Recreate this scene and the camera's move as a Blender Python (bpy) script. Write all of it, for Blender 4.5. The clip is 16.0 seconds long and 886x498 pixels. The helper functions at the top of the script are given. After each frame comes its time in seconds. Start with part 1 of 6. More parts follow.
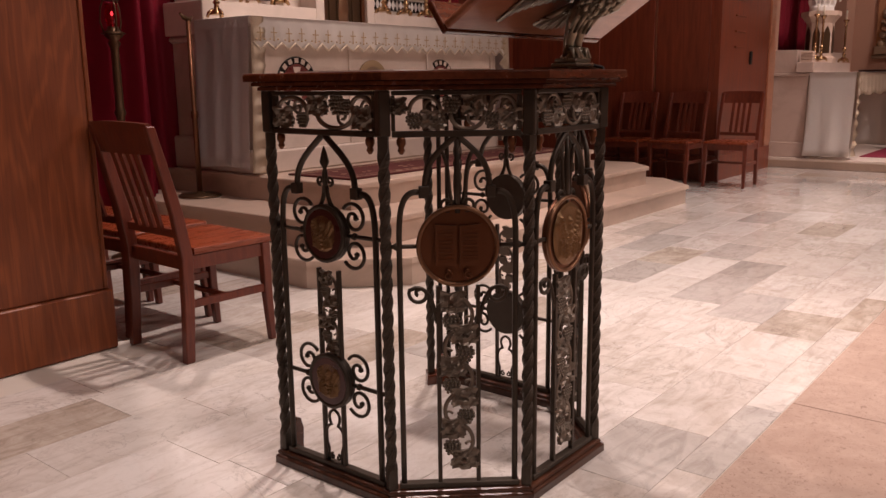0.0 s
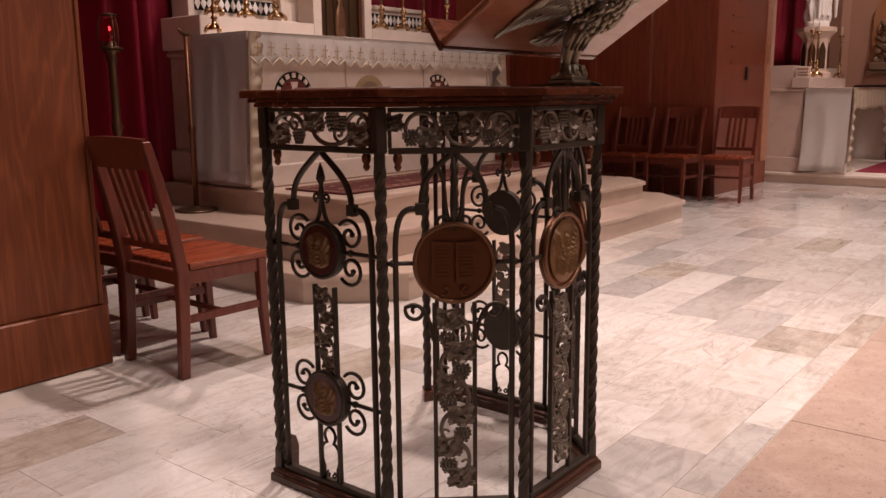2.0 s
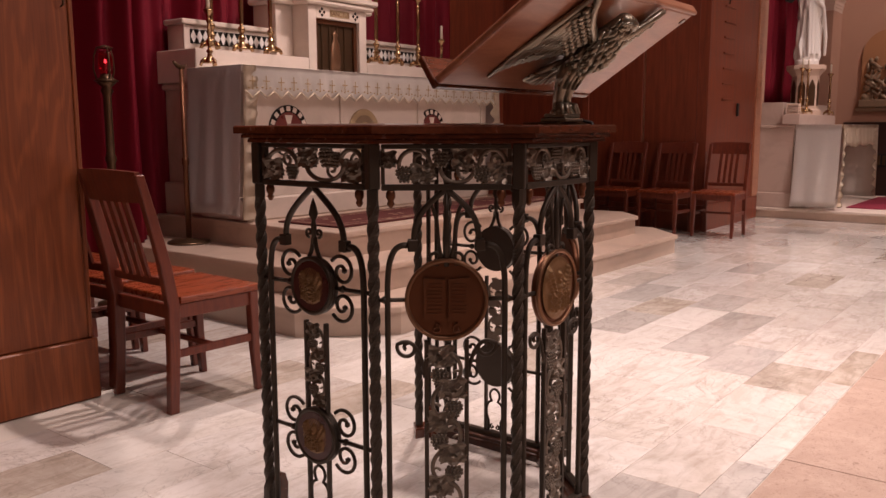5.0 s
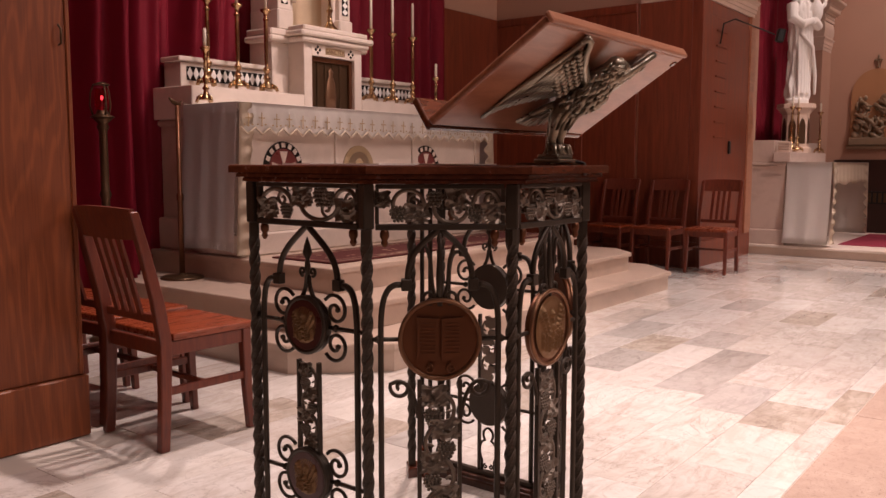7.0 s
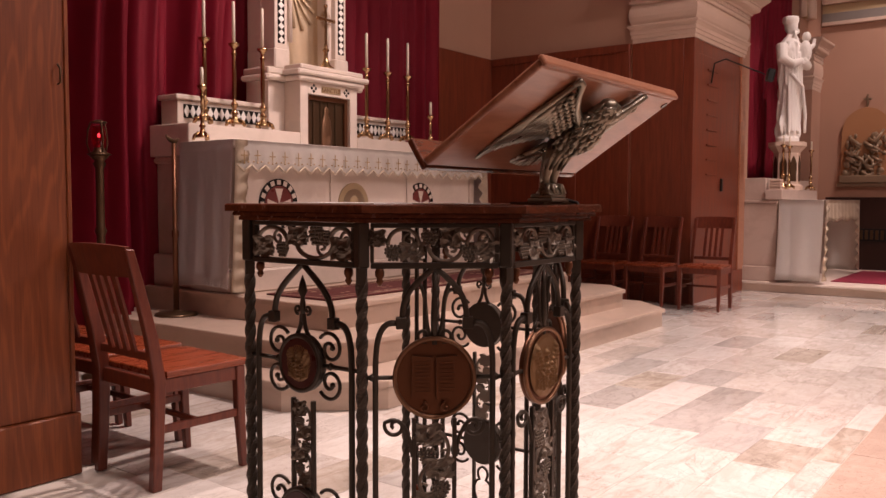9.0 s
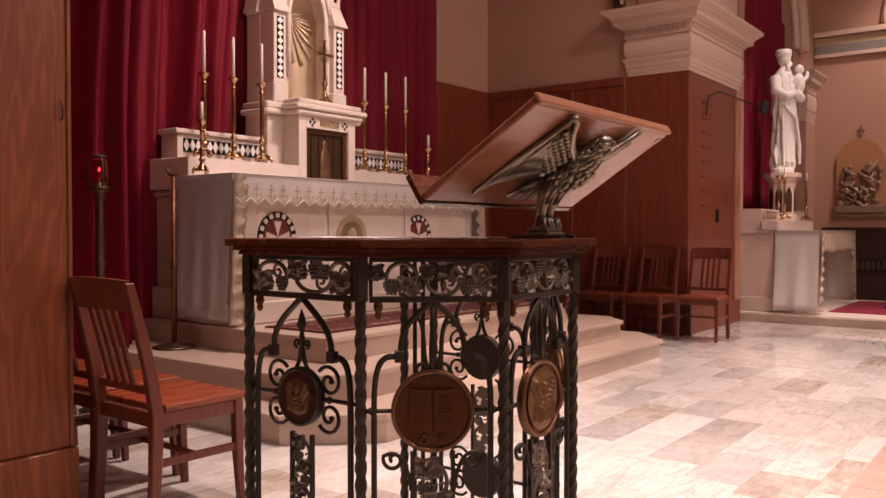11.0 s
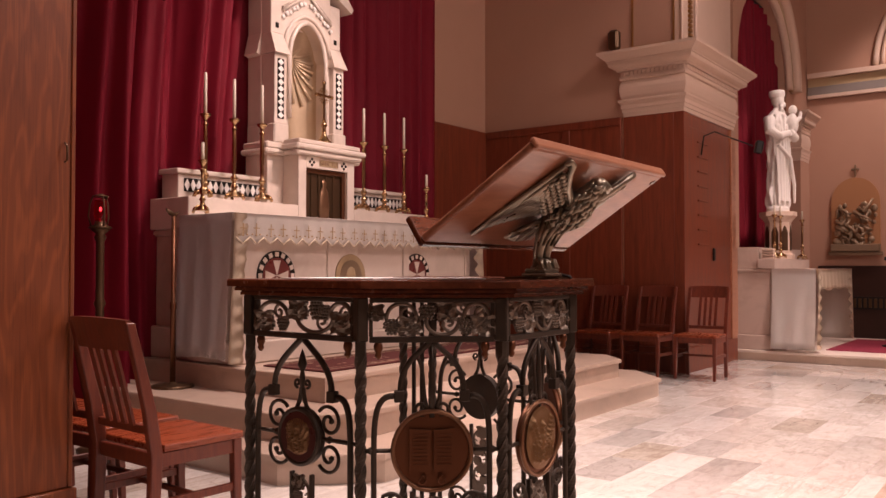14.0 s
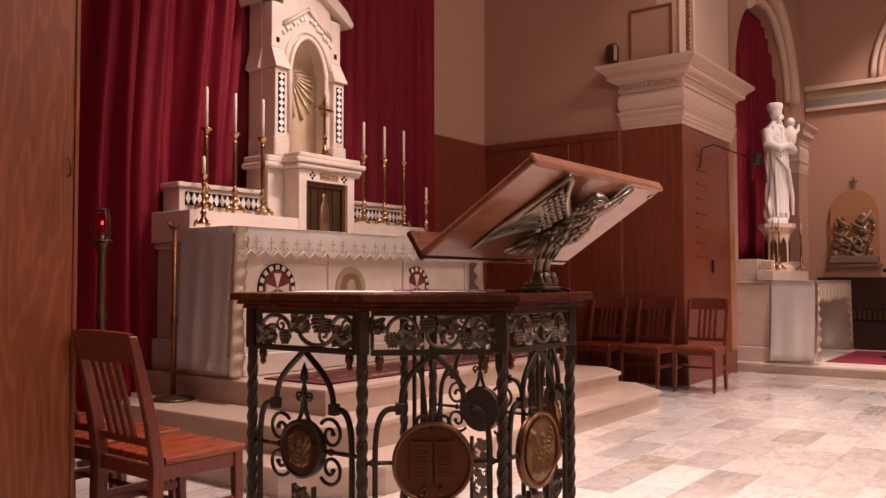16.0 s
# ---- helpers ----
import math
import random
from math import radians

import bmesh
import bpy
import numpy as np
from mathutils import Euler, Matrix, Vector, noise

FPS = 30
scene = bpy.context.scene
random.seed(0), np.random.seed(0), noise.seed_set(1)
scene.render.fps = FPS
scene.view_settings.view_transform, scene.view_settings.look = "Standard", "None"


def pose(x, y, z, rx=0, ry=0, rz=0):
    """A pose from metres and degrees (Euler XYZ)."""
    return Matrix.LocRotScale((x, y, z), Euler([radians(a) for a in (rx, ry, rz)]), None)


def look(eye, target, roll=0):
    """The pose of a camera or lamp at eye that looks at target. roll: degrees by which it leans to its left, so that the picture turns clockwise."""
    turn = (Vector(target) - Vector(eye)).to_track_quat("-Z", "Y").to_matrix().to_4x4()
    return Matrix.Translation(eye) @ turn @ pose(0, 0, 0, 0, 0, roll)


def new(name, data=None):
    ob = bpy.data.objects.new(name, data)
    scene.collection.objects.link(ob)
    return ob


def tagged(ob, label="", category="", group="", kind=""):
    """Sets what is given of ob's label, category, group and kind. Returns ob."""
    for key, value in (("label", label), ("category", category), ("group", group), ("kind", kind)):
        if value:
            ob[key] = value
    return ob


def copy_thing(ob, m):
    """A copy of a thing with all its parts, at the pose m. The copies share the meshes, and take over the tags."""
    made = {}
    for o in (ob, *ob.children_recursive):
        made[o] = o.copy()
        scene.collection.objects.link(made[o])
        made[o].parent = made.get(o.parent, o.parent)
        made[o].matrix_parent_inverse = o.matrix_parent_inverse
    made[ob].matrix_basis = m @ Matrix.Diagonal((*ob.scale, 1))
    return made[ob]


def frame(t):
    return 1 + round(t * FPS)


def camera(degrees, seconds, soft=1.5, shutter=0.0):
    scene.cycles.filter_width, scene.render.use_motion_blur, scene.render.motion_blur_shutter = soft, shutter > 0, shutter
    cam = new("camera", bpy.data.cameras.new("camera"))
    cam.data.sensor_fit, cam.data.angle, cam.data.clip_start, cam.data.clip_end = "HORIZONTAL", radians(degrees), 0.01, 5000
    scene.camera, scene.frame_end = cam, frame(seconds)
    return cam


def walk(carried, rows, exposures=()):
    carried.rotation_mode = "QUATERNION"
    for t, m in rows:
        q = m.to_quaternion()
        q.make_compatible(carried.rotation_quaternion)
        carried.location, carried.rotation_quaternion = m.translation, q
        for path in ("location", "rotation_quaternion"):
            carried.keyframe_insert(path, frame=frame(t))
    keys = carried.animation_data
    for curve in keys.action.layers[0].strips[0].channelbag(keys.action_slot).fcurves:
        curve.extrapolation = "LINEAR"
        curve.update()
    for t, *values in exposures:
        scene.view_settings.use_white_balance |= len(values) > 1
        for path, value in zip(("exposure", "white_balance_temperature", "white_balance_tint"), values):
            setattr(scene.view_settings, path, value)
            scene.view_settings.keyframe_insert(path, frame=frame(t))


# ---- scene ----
cam = camera(56.0, 16.0)
PATH = [
    (0, (-0.48, -0.442, 1.118), (1.054, 0.78, 0.724), -0.7),
    (0.5, (-0.481, -0.443, 1.121), (1.055, 0.778, 0.733), -0.6),
    (1, (-0.479, -0.439, 1.123), (1.06, 0.78, 0.742), -0.6),
    (1.5, (-0.475, -0.437, 1.123), (1.067, 0.782, 0.752), -0.6),
    (2, (-0.472, -0.438, 1.125), (1.071, 0.782, 0.763), -0.6),
    (2.5, (-0.47, -0.435, 1.127), (1.076, 0.783, 0.773), -0.6),
    (3, (-0.467, -0.432, 1.128), (1.083, 0.785, 0.785), -0.6),
    (3.5, (-0.466, -0.432, 1.128), (1.087, 0.784, 0.797), -0.5),
    (4, (-0.464, -0.433, 1.13), (1.091, 0.783, 0.811), -0.4),
    (6.5, (-0.47, -0.437, 1.146), (1.107, 0.772, 0.921), 0.1),
    (7, (-0.469, -0.438, 1.149), (1.111, 0.77, 0.945), 0.1),
    (7.5, (-0.47, -0.435, 1.149), (1.116, 0.77, 0.969), 0.2),
    (8, (-0.475, -0.442, 1.153), (1.113, 0.763, 0.994), 0.1),
    (8.5, (-0.478, -0.443, 1.155), (1.114, 0.76, 1.017), 0.2),
    (9, (-0.482, -0.447, 1.157), (1.112, 0.755, 1.039), 0.2),
    (11.5, (-0.507, -0.464, 1.168), (1.094, 0.735, 1.143), -0.0),
    (12, (-0.512, -0.466, 1.17), (1.09, 0.732, 1.164), -0.0),
    (12.5, (-0.519, -0.473, 1.171), (1.083, 0.725, 1.182), -0.0),
    (13, (-0.524, -0.475, 1.173), (1.079, 0.721, 1.197), 0.0),
    (13.5, (-0.529, -0.479, 1.174), (1.074, 0.717, 1.21), -0.0),
    (14, (-0.534, -0.482, 1.174), (1.069, 0.714, 1.221), -0.0),
    (14.5, (-0.541, -0.488, 1.176), (1.062, 0.708, 1.231), -0.0),
    (15, (-0.547, -0.492, 1.178), (1.055, 0.704, 1.239), -0.0),
    (15.5, (-0.554, -0.496, 1.178), (1.048, 0.699, 1.247), -0.0),
    (16, (-0.557, -0.497, 1.178), (1.046, 0.698, 1.254), -0.1),
]
walk(cam, [(t, look(e, g, r)) for t, e, g, r in PATH], exposures=[(0, 0.06, 6500, 11), (4, 0.15, 6500, 12), (7, 0.27, 6530, 14), (9, 0.38, 6600, 15), (12, 0.48, 6730, 17), (16, 0.52, 6780, 18)])

# ---- world and lamps ----
world = bpy.data.worlds.new("world")
scene.world = world
world.use_nodes = True
world.node_tree.nodes["Background"].inputs[0].default_value = (0.9, 0.75, 0.65, 1)
world.node_tree.nodes["Background"].inputs[1].default_value = 0.025


def lamp(name, kind, eye, target, watts, colour, size=0.5, spread=60, blend=0.6):
    data = bpy.data.lights.new(name, kind)
    data.energy, data.color = watts, colour
    if kind == "AREA":
        data.shape, data.size = "DISK", size
    else:
        data.shadow_soft_size = size
    if kind == "SPOT":
        data.spot_size, data.spot_blend = radians(spread), blend
    ob = new(name, data)
    ob.matrix_world = look(eye, target)
    return ob


WARM = (1.0, 0.79, 0.735)
lamp("altar_spot", "SPOT", (4.9, 0.6, 6.7), (4.6, 5.0, 2.1), 560, WARM, 0.12, 31, 0.7)
lamp("altar_spot", "SPOT", (5.7, 0.6, 6.7), (4.0, 5.0, 2.5), 640, WARM, 0.12, 27, 0.7)
lamp("sanctuary_downlight", "SPOT", (3.4, 2.3, 6.75), (2.4, 2.4, 0), 1000, WARM, 0.14, 60, 0.8)
lamp("sanctuary_downlight", "SPOT", (1.95, 4.2, 6.75), (1.7, 0.7, 0), 620, WARM, 0.1, 44, 0.8)
lamp("sanctuary_downlight", "SPOT", (6.0, 1.1, 6.75), (5.6, 0.9, 0), 1300, WARM, 0.2, 60, 0.8)
lamp("sanctuary_downlight", "SPOT", (9.4, 0.1, 6.75), (9.1, 0.3, 0), 1500, WARM, 0.2, 60, 0.8)
lamp("nave_downlight", "SPOT", (1.1, -0.9, 6.75), (1.05, 0.3, 0), 520, WARM, 0.35, 52, 0.7)
lamp("nave_downlight", "SPOT", (4.6, -1.9, 6.75), (4.4, -1.0, 0), 1000, WARM, 0.25, 62, 0.8)
# two broad unseen fill lamps, added to lift the overall light level
lamp("nave_ceiling_light", "AREA", (1.0, -4.2, 6.9), (2.4, 0.0, 1.5), 190, WARM, 2.0)
lamp("nave_ceiling_light", "AREA", (7.0, -4.2, 6.9), (7.0, 0.0, 1.5), 230, WARM, 2.0)
lamp("capital_light", "SPOT", (6.4, -0.6, 6.7), (8.8, 2.9, 3.4), 220, WARM, 0.15, 36, 0.8)
lamp("statue_spot", "SPOT", (10.6, 0.4, 6.4), (11.25, 2.6, 2.7), 340, WARM, 0.06, 24, 0.6)
lamp("aisle_downlight", "SPOT", (12.6, 0.2, 6.7), (14.2, 1.6, 2.8), 500, WARM, 0.2, 58, 0.8)
lamp("side_altar_spot", "SPOT", (9.0, -1.5, 6.6), (11.3, 2.2, 0.8), 620, WARM, 0.1, 25, 0.6)


# ---- materials ----
def nodes_of(name):
    m = bpy.data.materials.new(name)
    m.use_nodes = True
    nt = m.node_tree
    return m, nt, nt.nodes["Principled BSDF"]


def node(nt, kind, **values):
    n = nt.nodes.new(kind)
    for k, v in values.items():
        n.inputs[k].default_value = v
    return n


def ramp(nt, fac, stops):
    r = nt.nodes.new("ShaderNodeValToRGB")
    els = r.color_ramp.elements
    while len(els) < len(stops):
        els.new(0.5)
    for e, (p, c) in zip(els, stops):
        e.position, e.color = p, (*c, 1)
    nt.links.new(fac, r.inputs[0])
    return r.outputs[0]


def coords(nt, scale=(1, 1, 1), shift=False):
    tc = nt.nodes.new("ShaderNodeTexCoord")
    mp = nt.nodes.new("ShaderNodeMapping")
    mp.inputs["Scale"].default_value = scale
    nt.links.new(tc.outputs["Object"], mp.inputs[0])
    if shift:
        oi = nt.nodes.new("ShaderNodeObjectInfo")
        mul = nt.nodes.new("ShaderNodeVectorMath")
        mul.operation = "SCALE"
        mul.inputs["Scale"].default_value = 37.0
        comb = nt.nodes.new("ShaderNodeCombineXYZ")
        for i in range(3):
            nt.links.new(oi.outputs["Random"], comb.inputs[i])
        nt.links.new(comb.outputs[0], mul.inputs[0])
        nt.links.new(mul.outputs[0], mp.inputs["Location"])
    return mp.outputs[0]


def noise_tex(nt, vec, scale, detail=6, rough=0.6, distortion=0.0):
    n = node(nt, "ShaderNodeTexNoise", Scale=scale, Detail=detail, Roughness=rough, Distortion=distortion)
    nt.links.new(vec, n.inputs["Vector"])
    return n.outputs["Fac"]


def mix(nt, fac, a, b, mode="MIX"):
    m = nt.nodes.new("ShaderNodeMix")
    m.data_type, m.blend_type = "RGBA", mode
    for sock, v in ((m.inputs[0], fac), (m.inputs[6], a), (m.inputs[7], b)):
        if isinstance(v, (int, float)):
            sock.default_value = v
        elif isinstance(v, tuple):
            sock.default_value = (*v, 1)
        else:
            nt.links.new(v, sock)
    return m.outputs[2]


def bump(nt, bsdf, height, strength=0.2, distance=0.01):
    b = node(nt, "ShaderNodeBump", Strength=strength, Distance=distance)
    nt.links.new(height, b.inputs["Height"])
    nt.links.new(b.outputs[0], bsdf.inputs["Normal"])


def mapped(nt, fac, lo, hi):
    mr = node(nt, "ShaderNodeMapRange", **{"To Min": lo, "To Max": hi})
    nt.links.new(fac, mr.inputs["Value"])
    return mr.outputs[0]


def wood(name, dark, light, rough=0.35, grain=(14, 14, 1.2), coat=0.2):
    m, nt, b = nodes_of(name)
    v = coords(nt, grain, shift=True)
    g = noise_tex(nt, v, 2.2, 8, 0.62, 0.8)
    big = noise_tex(nt, coords(nt, (1.3, 1.3, 0.5), shift=True), 1.6, 3)
    fine = noise_tex(nt, coords(nt, (grain[0] * 9, grain[1] * 9, grain[2] * 3)), 3.0, 3)
    col = ramp(nt, g, [(0.35, dark), (0.65, light)])
    col = mix(nt, mapped(nt, big, 0.0, 0.45), col, tuple(c * 0.6 for c in dark))
    col = mix(nt, mapped(nt, fine, 0.0, 0.25), col, tuple(c * 0.5 for c in dark))
    nt.links.new(col, b.inputs["Base Color"])
    nt.links.new(mapped(nt, g, rough - 0.06, rough + 0.12), b.inputs["Roughness"])
    b.inputs["Coat Weight"].default_value, b.inputs["Coat Roughness"].default_value = coat, 0.25
    bump(nt, b, fine, 0.06, 0.004)
    return m


def oak(name, dark, light, rough):
    """Flat-sawn oak: tall loops of growth rings, fine upright pores and soft broad patches."""
    m, nt, b = nodes_of(name)
    contour = noise_tex(nt, coords(nt, (2.6, 2.6, 0.42)), 1.3, 3, 0.42, 0.35)
    times = nt.nodes.new("ShaderNodeMath")
    times.operation = "MULTIPLY"
    times.inputs[1].default_value = 95.0
    nt.links.new(contour, times.inputs[0])
    rings = nt.nodes.new("ShaderNodeMath")
    rings.operation = "SINE"
    nt.links.new(times.outputs[0], rings.inputs[0])
    pores = noise_tex(nt, coords(nt, (150, 150, 5)), 1.0, 4, 0.6)
    big = noise_tex(nt, coords(nt, (1.3, 1.3, 0.5)), 1.6, 4)
    col = ramp(nt, mapped(nt, rings.outputs[0], 0.25, 0.75), [(0.1, dark), (0.85, light)])
    col = mix(nt, 0.38, col, tuple((p + q) / 2 for p, q in zip(dark, light)))
    col = mix(nt, mapped(nt, big, 0.0, 0.4), col, tuple(c * 0.65 for c in dark))
    col = mix(nt, ramp(nt, pores, [(0.36, (0.4, 0.4, 0.4)), (0.52, (0, 0, 0))]), col, tuple(c * 0.5 for c in dark))
    nt.links.new(col, b.inputs["Base Color"])
    nt.links.new(mapped(nt, pores, rough - 0.05, rough + 0.1), b.inputs["Roughness"])
    b.inputs["Coat Weight"].default_value, b.inputs["Coat Roughness"].default_value = 0.04, 0.3
    bump(nt, b, pores, 0.05, 0.003)
    return m


def stone(name, base, vein, rough=0.4, scale=1.5, veins=0.35, relief=0.05, shift=True, tint=0.0, lines=0.0):
    m, nt, b = nodes_of(name)
    v = coords(nt, (1, 1, 1), shift)
    a = noise_tex(nt, v, scale, 8, 0.62, 1.6)
    c = noise_tex(nt, v, scale * 7, 6, 0.65, 0.5)
    col = ramp(nt, a, [(0.35, vein), (0.52, base), (0.75, tuple(min(1, x * 1.06) for x in base))])
    col = mix(nt, veins, base, col)
    col = mix(nt, mapped(nt, c, 0.0, 0.3), col, tuple(x * 0.82 for x in base))
    if lines:
        ridge = noise_tex(nt, v, scale * 1.3, 5, 0.55, 2.2)
        band = ramp(nt, ridge, [(0.478, (0, 0, 0)), (0.498, (1, 1, 1)), (0.502, (1, 1, 1)), (0.522, (0, 0, 0))])
        patchy = noise_tex(nt, v, scale * 0.8, 3)
        gate = ramp(nt, patchy, [(0.45, (0, 0, 0)), (0.62, (1, 1, 1))])
        band = mix(nt, 1.0, band, gate, "MULTIPLY")
        band = mix(nt, 1.0, band, (lines, lines, lines), "MULTIPLY")
        col = mix(nt, band, col, tuple(x * 0.55 for x in vein))
    if tint:
        oi = nt.nodes.new("ShaderNodeObjectInfo")
        shade = ramp(nt, oi.outputs["Random"], [(0.0, (1 - tint, 1 - tint, 1 - tint * 0.95)), (0.5, (1 - tint * 0.3, 1 - tint * 0.36, 1 - tint * 0.45)), (1.0, (1, 1, 1))])
        col = mix(nt, 1.0, col, shade, "MULTIPLY")
    nt.links.new(col, b.inputs["Base Color"])
    nt.links.new(mapped(nt, c, rough - 0.05, rough + 0.1), b.inputs["Roughness"])
    bump(nt, b, c, relief, 0.004)
    return m


def marble(name, base, vein, cloud, crack):
    """Polished veined marble: clouds, slanting streaks, fine specks and a few thin cracks."""
    m, nt, b = nodes_of(name)
    v = coords(nt, (1, 1, 1), True)
    turn = nt.nodes.new("ShaderNodeMapping")
    turn.inputs["Rotation"].default_value = (0, 0, 0.55)
    turn.inputs["Scale"].default_value = (2.2, 9.0, 1.0)
    nt.links.new(v, turn.inputs[0])
    clouds = noise_tex(nt, v, 3.2, 9, 0.70, 1.6)
    streaks = noise_tex(nt, turn.outputs[0], 1.6, 9, 0.68, 1.4)
    specks = noise_tex(nt, v, 38.0, 5, 0.7, 0.3)
    col = mix(nt, ramp(nt, clouds, [(0.36, (cloud, cloud, cloud)), (0.60, (0, 0, 0))]), base, vein)
    col = mix(nt, ramp(nt, streaks, [(0.36, (cloud, cloud, cloud)), (0.52, (0, 0, 0))]), col, tuple(x * 0.86 for x in vein))
    col = mix(nt, ramp(nt, specks, [(0.30, (0.35, 0.35, 0.35)), (0.42, (0, 0, 0))]), col, tuple(x * 0.75 for x in vein))
    ridge = noise_tex(nt, v, 2.6, 6, 0.6, 2.4)
    line = ramp(nt, ridge, [(0.486, (0, 0, 0)), (0.499, (crack, crack, crack)), (0.501, (crack, crack, crack)), (0.514, (0, 0, 0))])
    gate = ramp(nt, noise_tex(nt, v, 2.0, 3), [(0.48, (0, 0, 0)), (0.60, (1, 1, 1))])
    col = mix(nt, mix(nt, 1.0, line, gate, "MULTIPLY"), col, tuple(x * 0.42 for x in vein))
    oi = nt.nodes.new("ShaderNodeObjectInfo")
    shade = ramp(nt, oi.outputs["Random"], [(0.0, (0.83, 0.815, 0.80)), (0.45, (0.95, 0.94, 0.92)), (1.0, (1, 1, 1))])
    col = mix(nt, 1.0, col, shade, "MULTIPLY")
    nt.links.new(col, b.inputs["Base Color"])
    nt.links.new(mapped(nt, specks, 0.04, 0.10), b.inputs["Roughness"])
    b.inputs["Coat Weight"].default_value, b.inputs["Coat Roughness"].default_value = 0.4, 0.04
    return m


def travertine(name, base, cloud, pit):
    """Honed travertine: soft clouds, fine flecks and many small pits."""
    m, nt, b = nodes_of(name)
    v = coords(nt, (1, 1, 1), True)
    a = noise_tex(nt, v, 4.5, 8, 0.66, 1.0)
    flecks = noise_tex(nt, v, 34.0, 6, 0.7, 0.6)
    holes = noise_tex(nt, v, 75.0, 4, 0.6, 1.2)
    col = ramp(nt, a, [(0.34, cloud), (0.62, base)])
    col = mix(nt, ramp(nt, flecks, [(0.38, (0.6, 0.6, 0.6)), (0.52, (0, 0, 0))]), col, cloud)
    dents = ramp(nt, holes, [(0.35, (0.9, 0.9, 0.9)), (0.415, (0, 0, 0))])
    col = mix(nt, dents, col, pit)
    nt.links.new(col, b.inputs["Base Color"])
    nt.links.new(mapped(nt, flecks, 0.42, 0.6), b.inputs["Roughness"])
    bump(nt, b, holes, 0.35, 0.004)
    return m


def plain(name, base, rough=0.5, metal=0.0, vary=0.2, scale=12.0, relief=0.05):
    m, nt, b = nodes_of(name)
    v = coords(nt)
    a = noise_tex(nt, v, scale, 5)
    c = noise_tex(nt, v, scale * 0.15, 3)
    col = mix(nt, mapped(nt, a, 0, vary), base, tuple(x * 0.6 for x in base))
    col = mix(nt, mapped(nt, c, 0, vary), col, tuple(x * 0.75 for x in base))
    nt.links.new(col, b.inputs["Base Color"])
    b.inputs["Metallic"].default_value = metal
    nt.links.new(mapped(nt, a, max(0.03, rough - 0.1), rough + 0.1), b.inputs["Roughness"])
    bump(nt, b, a, relief, 0.003)
    return m


def glowing(name, colour, strength):
    m, nt, b = nodes_of(name)
    b.inputs["Base Color"].default_value = (*colour, 1)
    b.inputs["Emission Color"].default_value = (*colour, 1)
    b.inputs["Emission Strength"].default_value = strength
    b.inputs["Roughness"].default_value = 0.15
    return m


M_PANEL = wood("oak_panel", (0.150, 0.029, 0.012), (0.27, 0.058, 0.023), 0.36, (9, 9, 0.8))
M_PIER = oak("oak_pier", (0.160, 0.034, 0.008), (0.34, 0.094, 0.024), 0.46)
M_CHAIR = wood("cherry_chair", (0.115, 0.020, 0.010), (0.21, 0.043, 0.018), 0.36, (20, 20, 2.5))
M_SEAT = wood("cherry_seat", (0.19, 0.034, 0.012), (0.33, 0.07, 0.023), 0.25, (2.5, 22, 20))
M_DESK = wood("lectern_wood", (0.080, 0.020, 0.009), (0.18, 0.048, 0.019), 0.22, (3, 14, 14), 0.4)
M_BOARD = wood("book_board_wood", (0.34, 0.124, 0.065), (0.51, 0.23, 0.132), 0.3, (2.5, 12, 12), 0.35)
M_TILE = marble("floor_marble", (0.765, 0.725, 0.685), (0.48, 0.41, 0.34), 0.46, 0.42)
M_TILE_PALE = marble("pale_marble", (0.80, 0.765, 0.725), (0.57, 0.505, 0.44), 0.36, 0.35)
M_TILE_GREY = marble("grey_marble", (0.60, 0.57, 0.535), (0.40, 0.365, 0.335), 0.5, 0.45)
M_TILE_TAN = marble("tan_marble", (0.64, 0.58, 0.51), (0.40, 0.33, 0.262), 0.62, 0.45)
M_JOINT = plain("brown_joint", (0.20, 0.13, 0.10), 0.8)
M_GROUT = plain("grout", (0.58, 0.525, 0.46), 0.7)
M_PINK = travertine("pink_travertine", (0.46, 0.345, 0.28), (0.37, 0.262, 0.205), (0.25, 0.165, 0.125))
M_STEP = stone("step_limestone", (0.55, 0.42, 0.335), (0.36, 0.275, 0.21), 0.3, 2.0, 0.45, 0.03)
M_CREAM = stone("altar_marble", (0.69, 0.585, 0.505), (0.50, 0.42, 0.35), 0.34, 2.4, 0.4, 0.03)
M_PINKSTONE = stone("pinkish_limestone", (0.50, 0.385, 0.325), (0.36, 0.27, 0.22), 0.4, 2.2, 0.4, 0.03)
M_PLASTER = plain("beige_plaster", (0.43, 0.245, 0.170), 0.8, 0, 0.12, 3.0, 0.03)
M_TRIM = plain("cream_trim", (0.61, 0.45, 0.355), 0.6, 0, 0.15, 5.0, 0.03)
M_GOLDPANEL = plain("ochre_panel", (0.42, 0.30, 0.17), 0.6, 0, 0.2, 6)
M_GILT = plain("gilt_line", (0.30, 0.14, 0.04), 0.4, 0.4)
M_CEIL = plain("ceiling_plaster", (0.55, 0.47, 0.38), 0.85, 0, 0.1, 2.0)
M_IRON = plain("dark_wrought_iron", (0.070, 0.054, 0.040), 0.46, 0.5, 0.6, 25, 0.4)
M_VINE = plain("aged_bronze_vine", (0.24, 0.20, 0.16), 0.40, 0.65, 0.6, 30, 0.3)
M_BRONZE = plain("brown_bronze", (0.185, 0.075, 0.036), 0.36, 0.7, 0.4, 18, 0.2)
M_BRONZE_LIGHT = plain("rubbed_bronze", (0.28, 0.15, 0.085), 0.34, 0.75, 0.4, 18, 0.2)
